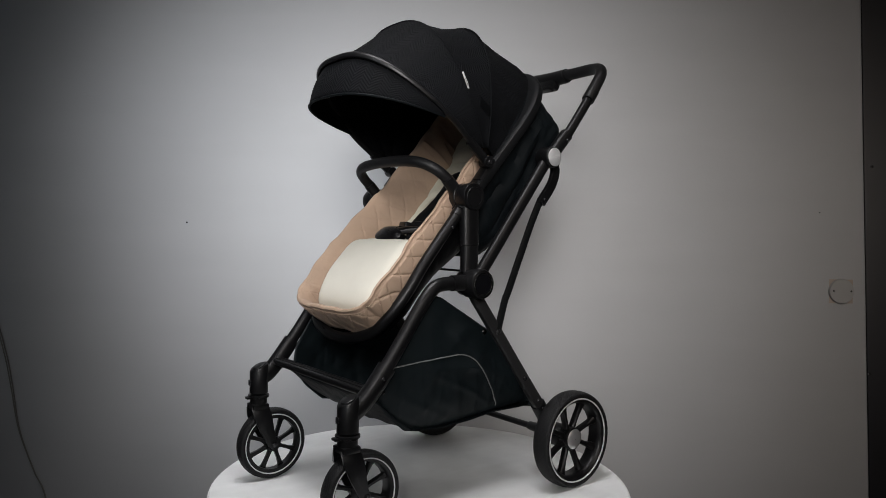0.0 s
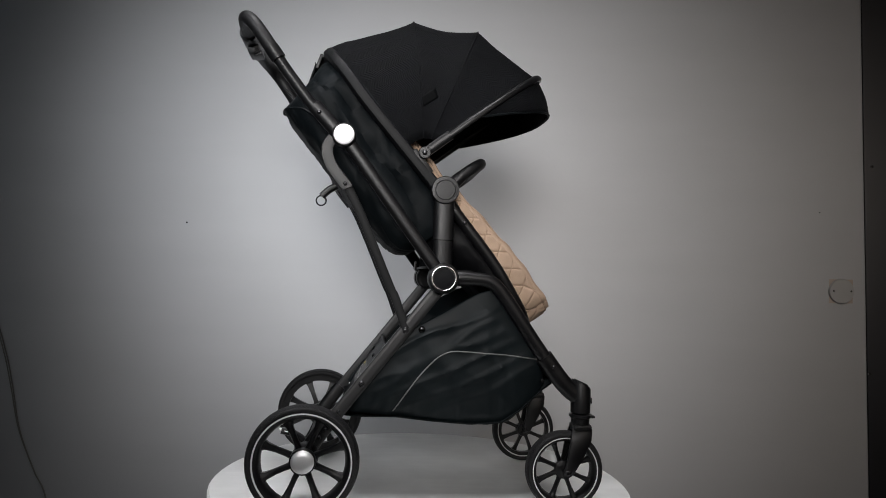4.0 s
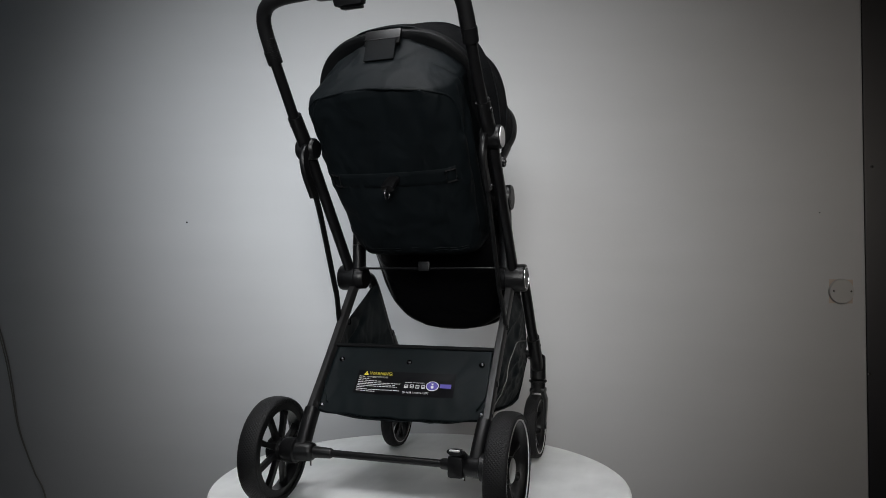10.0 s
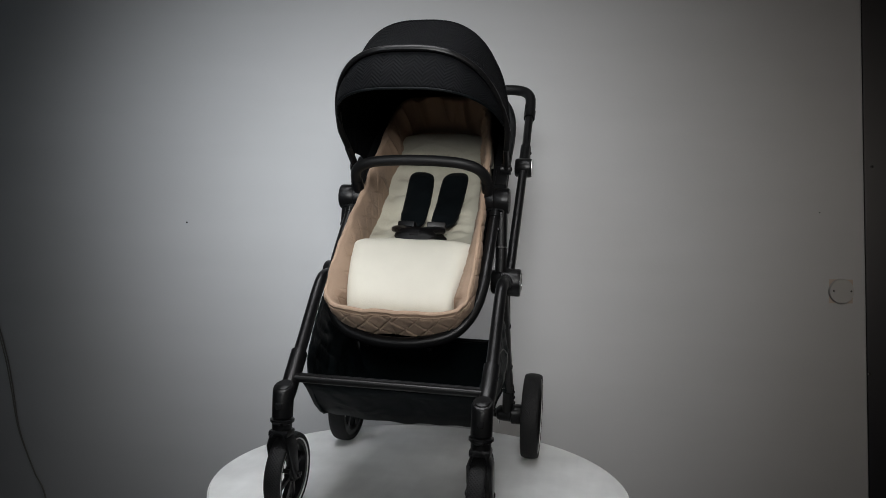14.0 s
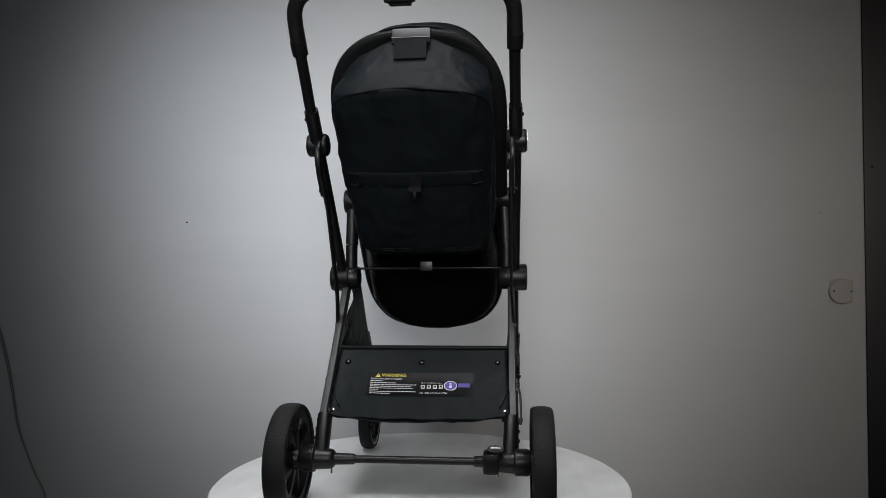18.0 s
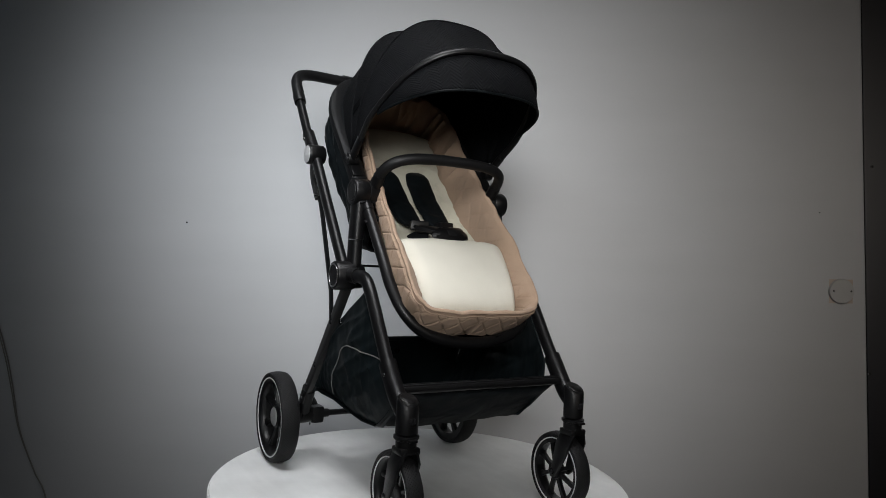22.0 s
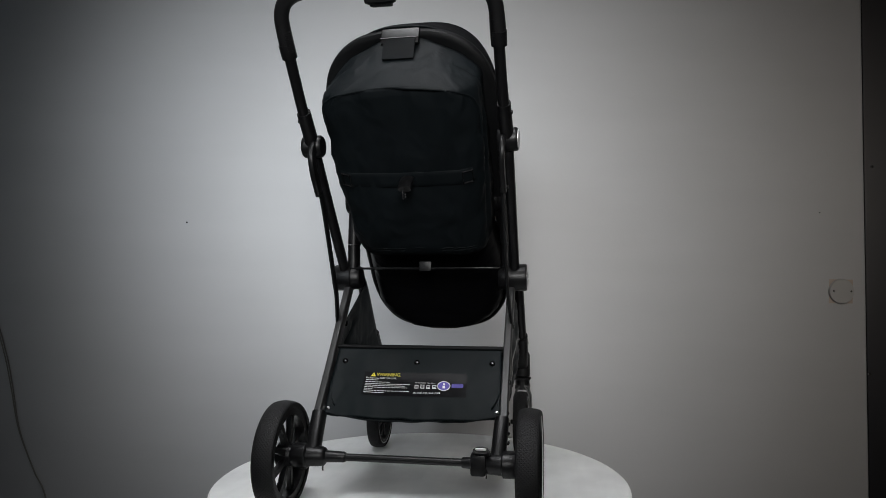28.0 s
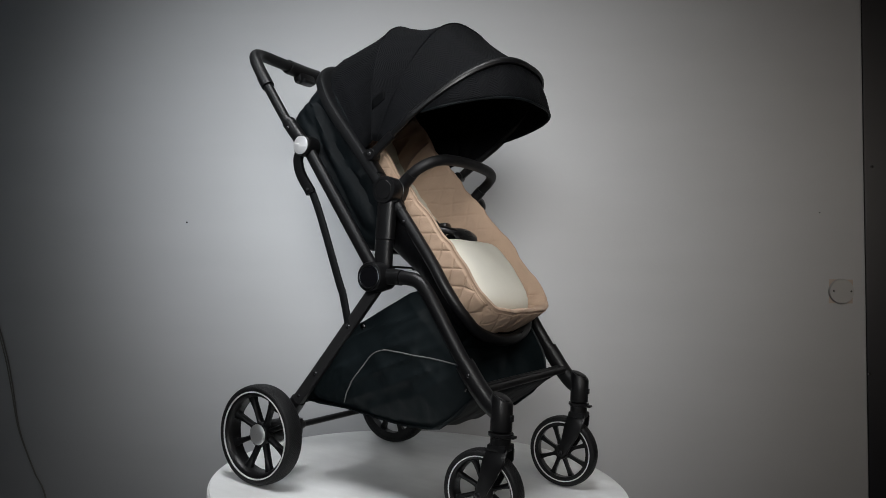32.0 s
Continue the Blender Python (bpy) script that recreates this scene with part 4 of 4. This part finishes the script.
def label(parent):
    """The printed warning label on the back of the basket, laid on its slope."""
    def place(p):
        # x to the right, y up, z off the cloth
        f, u = 0.519 - p[1] / 0.1585, -p[0] / 0.181
        q = basket_back(u, f)
        across, down = basket_back(u + 0.01, f) - q, basket_back(u, f + 0.01) - q
        off = across.cross(down).normalized()
        return q + off * math.copysign(0.0015 + p[2], -off.x)
    sheet = [[place((x, y, 0)) for x in np.linspace(-0.11, 0.11, 23)] for y in np.linspace(-0.026, 0.026, 9)]
    lab = part("warning_label", grid(sheet), M_INK, parent, "black label printed with a yellow warning heading")

    def words(text, x, y, size, mat, name="lettering"):
        cu = bpy.data.curves.new("text", "FONT")
        cu.body, cu.size, cu.resolution_u = text, size, 2
        tmp = bpy.data.objects.new("text", cu)
        scene.collection.objects.link(tmp)
        me = bpy.data.meshes.new_from_object(tmp.evaluated_get(bpy.context.evaluated_depsgraph_get()))
        bpy.data.objects.remove(tmp)
        for v in me.vertices:
            v.co = place((v.co.x + x, v.co.y + y, 0.0008))
        me.materials.append(mat)
        ob = new(name, me)
        ob.parent = lab
        return ob

    def bars(rects, mat, name="print_bars", lift=0.0008):
        bm = bmesh.new()
        for x0, x1, y0, h in rects:
            vs = [bm.verts.new(place(p)) for p in ((x0, y0, lift), (x1, y0, lift), (x1, y0 + h, lift), (x0, y0 + h, lift))]
            bm.faces.new(vs)
        part(name, bm, mat, lab, "", False)
    tri = bmesh.new()
    tri.faces.new([tri.verts.new(place(p)) for p in ((-0.095, 0.0155, 0.0008), (-0.084, 0.0155, 0.0008), (-0.0895, 0.0245, 0.0008))])
    part("warning_sign", tri, M_YELLOW, lab, "yellow warning triangle", False)
    bars([(-0.0901, -0.0889, 0.018, 0.004)], M_INK, lift=0.0012)
    words("WARNING:", -0.0825, 0.0165, 0.0105, M_YELLOW)
    words("Product name: BABY STROLLER", -0.1045, 0.0105, 0.0049, M_WHITEINK)
    words("EN 1888-1:2018+A1:2022", 0.0, -0.0195, 0.0054, M_WHITEINK)
    lines = [(-0.1045, -0.078, 0.007, 0.002), (-0.1045, -0.052, 0.0027, 0.002), (-0.1045, -0.008, -0.0015, 0.0021), (-0.1045, -0.019, -0.0052, 0.0021), (-0.1045, -0.014, -0.009, 0.0021),
             (-0.1045, -0.087, -0.0125, 0.002), (-0.1045, -0.008, -0.0165, 0.0021), (-0.1045, -0.062, -0.0205, 0.0021), (0.002, 0.045, 0.0035, 0.0018)]
    cut = []
    for x0, x1, y, h in lines:
        x = x0
        while x < x1:
            w = random.uniform(0.003, 0.009)
            cut.append((x, min(x + w, x1), y, h * 0.62))
            x += w + 0.0014
    bars(cut, M_WHITEINK)
    for i in range(4):
        x = 0.002 + i * 0.0125
        bars([(x, x + 0.008, -0.008, 0.0012), (x, x + 0.0012, -0.008, 0.007), (x + 0.0068, x + 0.008, -0.008, 0.007), (x, x + 0.008, -0.0022 + 0.001 * (i % 2), 0.0012), (x + 0.002, x + 0.006, -0.0055, 0.0012)], M_WHITEINK, "care_symbol")
    disc = bmesh.new()
    disc.faces.new([disc.verts.new(place((0.063 + 0.0135 * math.cos(a), -0.002 + 0.0105 * math.sin(a), 0.0008)) )for a in np.linspace(0, 2 * math.pi, 33)[:-1]])
    part("purple_disc", disc, M_WHITEINK, lab, "white-rimmed purple oval mark", False)
    disc = bmesh.new()
    disc.faces.new([disc.verts.new(place((0.063 + 0.012 * math.cos(a), -0.002 + 0.009 * math.sin(a), 0.0012)) )for a in np.linspace(0, 2 * math.pi, 33)[:-1]])
    part("purple_disc", disc, M_PURPLE, lab, "", False)
    bars([(0.0605, 0.0655, -0.007, 0.0055), (0.0612, 0.0648, 0.0, 0.0035)], M_WHITEINK, "disc_mark", 0.0016)
    bars([(0.079, 0.103, -0.0055, 0.0085)], M_PURPLE, "purple_box")


def bumper_bar():
    path = [(0.016, 0.15, 0.653), (0.034, 0.152, 0.674), (0.064, 0.148, 0.698), (0.085, 0.132, 0.713), (0.097, 0.1, 0.722), (0.101, 0.05, 0.726), (0.102, 0, 0.727)]
    path = path + [(x, -y, z) for x, y, z in path[::-1][1:]]
    bar = part("bumper_bar", tube(path, 0.0118, sides=18, step=6, side=(-0.6, 0, 0.8)), M_GRIP, stroller, "black padded bumper bar")
    for sg, _ in SIDES:
        part("bar_sleeve", tube([(0.02, sg * 0.15, 0.656), (0.049, sg * 0.151, 0.686)], 0.0132, sides=16, step=2), M_PLASTIC, bar)


def harness():
    for sg, _ in SIDES:
        # a soft pad, rounded at both ends and narrower towards the buckle
        rows = []
        for f in np.linspace(0, 1, 26):
            s0 = 0.508 - 0.22 * f
            w = (0.034 - 0.003 * f) * max(0.02, 1 - abs(2 * f - 1) ** 7) ** 0.5
            c = Vector((s0, sg * (0.044 - 0.007 * f) + 0.004 * f, float(np.interp(f, (0, 0.15, 0.5, 0.85, 1), (-0.086, -0.076, -0.073, -0.056, -0.044)))))
            h = 0.0095 * max(0.05, 1 - abs(2 * f - 1) ** 10) ** 0.5
            row = []
            for a in np.linspace(0, 2 * math.pi, 29)[:-1]:
                x, z = math.cos(a), math.sin(a)
                x, z = math.copysign(abs(x) ** 0.6, x), math.copysign(abs(z) ** 0.8, z)
                row.append(seat(c.x + 0.1 * w * x * sg, c.y + w * x, c.z + h * z + wrinkle((s0, w * x, sg), 0.03, 0.0018, 51)))
            rows.append(row)
        pad = part("shoulder_pad", grid(rows, close_u=True), M_CLOTH, stroller, "black padded shoulder strap")
        part("strap_top", tube([seat(0.545, sg * 0.05, -0.1), seat(0.52, sg * 0.05, -0.09), seat(0.495, sg * 0.05, -0.08)], 0.012, 0.002, sides=10, step=4, power=4), M_WEB, pad)
        part("strap", tube([seat(0.325, sg * 0.039, -0.056), seat(0.285, sg * 0.036, -0.034), seat(0.258, sg * 0.034, -0.008), seat(0.24, sg * 0.028, 0.008)], 0.0165, 0.0034, sides=10, step=4, power=4), M_WEB, pad)
        part("strap_slider", box(-0.008, 0.008, -0.021, 0.021, -0.011, 0.011, 0.0035, Matrix.Translation(seat(0.276, sg * 0.034, -0.024)) @ pose(0, 0, 0, 0, -10, sg * 14)), M_PLASTIC, pad)
        part("waist_strap", tube([seat(0.262, sg * 0.058, -0.075), seat(0.252, sg * 0.047, -0.035), seat(0.236, sg * 0.036, 0.0)], 0.0125, 0.003, sides=10, step=5, side=E_S, power=4), M_WEB, stroller)
        part("buckle_prong", tube([seat(0.256, sg * 0.046, -0.012), seat(0.242, sg * 0.034, 0.004), seat(0.228, sg * 0.02, 0.015)], 0.0185, 0.0085, sides=14, step=3, power=3), M_PLASTIC, stroller)
    bm = lathe([(-0.006, 0.0005), (-0.006, 0.0165), (-0.001, 0.0215), (0.005, 0.0195), (0.0095, 0.011), (0.0105, 0.0005)], (0, 0, 0), "z", 28)
    bm.transform(Matrix.Translation(seat(0.214, 0.004, 0.02)) @ Matrix(((-0.627, 0, 0.779, 0), (0, 2.2, 0, 0), (0.779, 0, 0.627, 0), (0, 0, 0, 1))))
    part("harness_buckle", bm, M_PLASTIC, stroller, "black plastic harness buckle")
    part("press_button", box(-0.008, 0.008, -0.011, 0.011, 0.006, 0.0115, 0.002, Matrix.Translation(seat(0.214, 0.004, 0.02)) @ pose(0, 0, 0, 0, 51, 0)), M_GRIP, stroller)
    part("crotch_strap", tube([seat(0.232, 0.0, -0.06), seat(0.216, 0.002, -0.01), seat(0.216, 0.003, 0.012)], 0.016, 0.003, sides=10, step=4, power=4), M_WEB, stroller)


running_gear()
hinges()
handle()
seat_frame()
back_shell()
canopy()
basket()
bumper_bar()
harness()


# ---- the quilted seat insert, lying in the stroller ----
def quilt(a, b, cell=0.045, high=0.0038):
    """Height of a puffed diamond cell with a narrow stitched outline."""
    b *= 0.8
    u, v = ((a + b) / cell) % 1, ((a - b) / cell) % 1
    d = min(u, 1 - u, v, 1 - v)
    return high * (1 - math.exp(-d / 0.032)) - 0.0008 * math.exp(-((u - 0.5) ** 2 + (v - 0.5) ** 2) * 30)


def seat_insert():
    ins = empty("seat_insert", "beige diamond-quilted seat insert with a cream cushion, laid in the stroller", "seat insert")
    RIDERS.append((ins, True))
    # the rim's outline on the seat slope: closed, rounded at the foot
    half = [(-0.014, 0.0), (-0.0135, 0.06), (-0.0085, 0.105), (0.006, 0.136), (0.032, 0.152), (0.07, 0.155), (0.12, 0.155), (0.19, 0.154), (0.26, 0.15), (0.33, 0.147), (0.42, 0.143), (0.52, 0.138), (0.61, 0.128), (0.655, 0.095), (0.667, 0.045), (0.668, 0.0)]
    loop = [Vector((s, y, 0)) for s, y in half] + [Vector((s, -y, 0)) for s, y in half[::-1][1:-1]]
    fine = smooth_path(loop, 26, True)
    fine.append(fine[0])
    run = np.concatenate([[0], np.cumsum([(b - a).length for a, b in zip(fine, fine[1:])])])
    path = [Vector((float(np.interp(q, run, [v.x for v in fine])), float(np.interp(q, run, [v.y for v in fine])), 0)) for q in np.linspace(0, run[-1], 961)[:-1]]
    rim_s, rim_n = (0.0, 0.02, 0.11, 0.22, 0.31, 0.42, 0.5, 0.64), (0.053, 0.053, 0.051, 0.047, 0.037, 0.028, 0.025, 0.034)
    floor_s, floor_n = (0.0, 0.06, 0.16, 0.24, 0.28, 0.34, 0.5, 0.66), (-0.03, -0.034, -0.043, -0.067, -0.08, -0.098, -0.098, -0.075)
    n = len(path)
    rows, dist = [], 0.0
    for i, p in enumerate(path):
        dist += (p - path[i - 1]).length if i else 0
        t = (path[(i + 1) % n] - path[i - 1]).normalized()
        out = Vector((t.y, -t.x, 0))
        if out.dot(p - Vector((0.3, 0, 0))) < 0:
            out = -out
        top = float(np.interp(p.x, rim_s, rim_n)) + wrinkle((p.x, p.y, 0), 0.06, 0.006, 4)
        low = float(np.interp(p.x, floor_s, floor_n))
        deep = 0.031 if p.x < 0.025 else max(0.002, 0.031 - 0.6 * (p.x - 0.025))
        tuck = 0.021 * math.exp(-((p.x - 0.018) / 0.022) ** 2)
        prof = [(-0.004 - tuck * (1 - f) ** 2 + 0.008 * f - 0.008 * f * f, -deep + (top + deep - 0.005) * f) for f in np.linspace(0, 1, 50)]   # outer face
        prof += [(-0.0025, top - 0.002), (-0.005, top), (-0.008, top), (-0.0105, top - 0.002)]                          # rolled rim
        ramp = float(np.interp(p.x, (0.0, 0.02, 0.05, 0.1, 0.18, 0.3), (0.012, 0.026, 0.046, 0.042, 0.026, 0.01)))
        prof += [(-0.012 - ramp * f ** 0.6, top - 0.004 + (low - top) * f) for f in np.linspace(0, 1, 44)]                   # inner face
        row, run = [], 0.0
        for k, (o, h) in enumerate(prof):
            if k:
                run += math.hypot(o - prof[k - 1][0], h - prof[k - 1][1])
            face = 1 if k < 50 else -1 if k > 53 else 0
            q = (quilt(dist, run) if face > 0 else quilt(dist, run, 0.047, 0.003) * float(np.interp(p.x, (0.38, 0.5), (1, 0.25)))) * face * (1 if 0 < k < len(prof) - 1 else 0)
            if face > 0:
                q *= float(np.interp(k, (42, 46), (1, 0.12))) * float(np.interp(p.x, (0.06, 0.2), (1, 0.75)))
            elif face < 0:
                q *= float(np.interp(k, (55, 64), (0.0, 1)))
            deep_in = max(0.0, (k - 54) / 43)
            q *= 1 - 0.7 * deep_in ** 2
            w = wrinkle((dist, run * 0.6, 0), 0.05, 0.0035, 6) * (1 if face else 0.4) * (1 - 0.9 * deep_in)
            if face < 0:   # deep drapes towards the head end
                w -= crease(dist, run, 0.04, 0.015, 71, 7) * min(max((p.x - 0.36) / 0.16, 0), 1) * math.sin(math.pi * min(1, 0.15 + 0.85 * deep_in))
            lean = 0.006 * min(max((h + deep) / (top + deep), 0), 1) ** 1.5 * float(np.interp(p.x, (0.0, 0.05, 0.12, 0.24, 0.34), (0.0, 0.1, 0.0, -0.2, 0.0)))
            if face >= 0:   # a dart at each front corner
                w -= 0.006 * math.exp(-((p.x - 0.012) / 0.005) ** 2) * min(max((k - 8) / 30, 0), 1) * (1 if k < 47 else 0.4)
            pt = p + out * (o + q + w - lean)
            row.append(seat(pt.x, pt.y, h))
        rows.append(row)
    part("quilted_side", grid(rows, close_v=True), M_LINER, ins, "beige diamond-quilted cotton border")
    # stitched hems along the front
    hem = sorted((rows[i][45] + E_N * 0.0005 - E_S * 0.0012 for i in range(n) if path[i].x < 0.07), key=lambda v: v.y)
    part("hem", tube(hem, 0.0012, sides=8, step=0, side=(0, 0, 1)), M_LINER, ins)
    # mattress deep in the seat, creased pale cotton
    rows = []
    for s in np.linspace(0.19, 0.56, 80):
        w = float(np.interp(s, (0.19, 0.3, 0.45, 0.56), (0.134, 0.134, 0.131, 0.124)))
        base = float(np.interp(s, (0.19, 0.225, 0.26, 0.3, 0.34, 0.56), (-0.025, -0.043, -0.06, -0.076, -0.088, -0.086)))
        row = []
        for u in np.linspace(-1, 1, 71):
            n_ = base + 0.008 * (1 - u ** 4) + 0.018 * u ** 6
            n_ += 0.0038 * math.sin(s * 100 + 3.2 * wrinkle((s, u * 0.1, 0), 0.05, 1, 8)) * min(1, abs(u) * 1.5) * (1 - u ** 4) + wrinkle((s, u * w, 0), 0.04, 0.004, 9) * (1 - u ** 4)
            row.append(seat(s, u * w, n_))
        rows.append(row)
    thicken(part("mattress", grid(rows), M_PAD, ins, "pale cotton mattress with creases"), 0.008, -1)
    # head pad and the quilted strip behind it
    rows = []
    for s in np.linspace(0.53, 0.625, 24):
        f = (s - 0.53) / 0.095
        row = []
        for u in np.linspace(-1, 1, 51):
            e = max(0.0, (1 - (2 * f - 1) ** 4) * (1 - abs(u) ** 6))
            row.append(seat(s - 0.014 * u * u * f, u * (0.134 - 0.010 * f), -0.09 + 0.022 * f + 0.026 * e ** 0.5 + wrinkle((s, u * 0.1, 0), 0.05, 0.003, 13)))
        rows.append(row)
    part("head_pad", grid(rows), M_PAD, ins, "pale cotton head pad")
    rows = []
    for s in np.linspace(0.56, 0.664, 40):
        rows.append([seat(s, u * 0.122, -0.088 + 0.25 * max(0, s - 0.58) + 0.012 * u ** 6 + 0.4 * quilt(s, u * 0.122) + wrinkle((s, u * 0.1, 0), 0.05, 0.004, 14)) for u in np.linspace(-1, 1, 60)])
    thicken(part("head_quilt", grid(rows), M_LINER, ins, "beige quilted head end"), 0.006, -1)
    # plump cream cushion over the foot half
    rows = []
    for f in np.linspace(0, 1, 50):
        s = 0.012 + 0.2 * f
        w = 0.117 + 0.036 * f ** 0.8
        row = []
        for u in np.linspace(-1, 1, 65):
            e = max(0.0, (1 - abs(2 * f - 1) ** 7) * (1 - abs(u) ** 8))
            low = -0.026 - 0.014 * f
            h = low + (0.028 - low + 0.010 * math.sin(math.pi * f)) * e ** 0.42 + wrinkle((s, u * w, 0), 0.11, 0.003, 15) + crease(u * w + 0.3 * s, s, 0.05, 0.0015, 61) * abs(u)
            row.append(seat(s - 0.004 * (1 - u * u) * (1 - f) + 0.008 * (1 - u * u) * f, u * w * (1 - 0.1 * u ** 12), h))
        rows.append(row)
    part("foot_cushion", grid(rows), M_CREAM, ins, "plump smooth cream cotton foot cushion")


seat_insert()

motions()
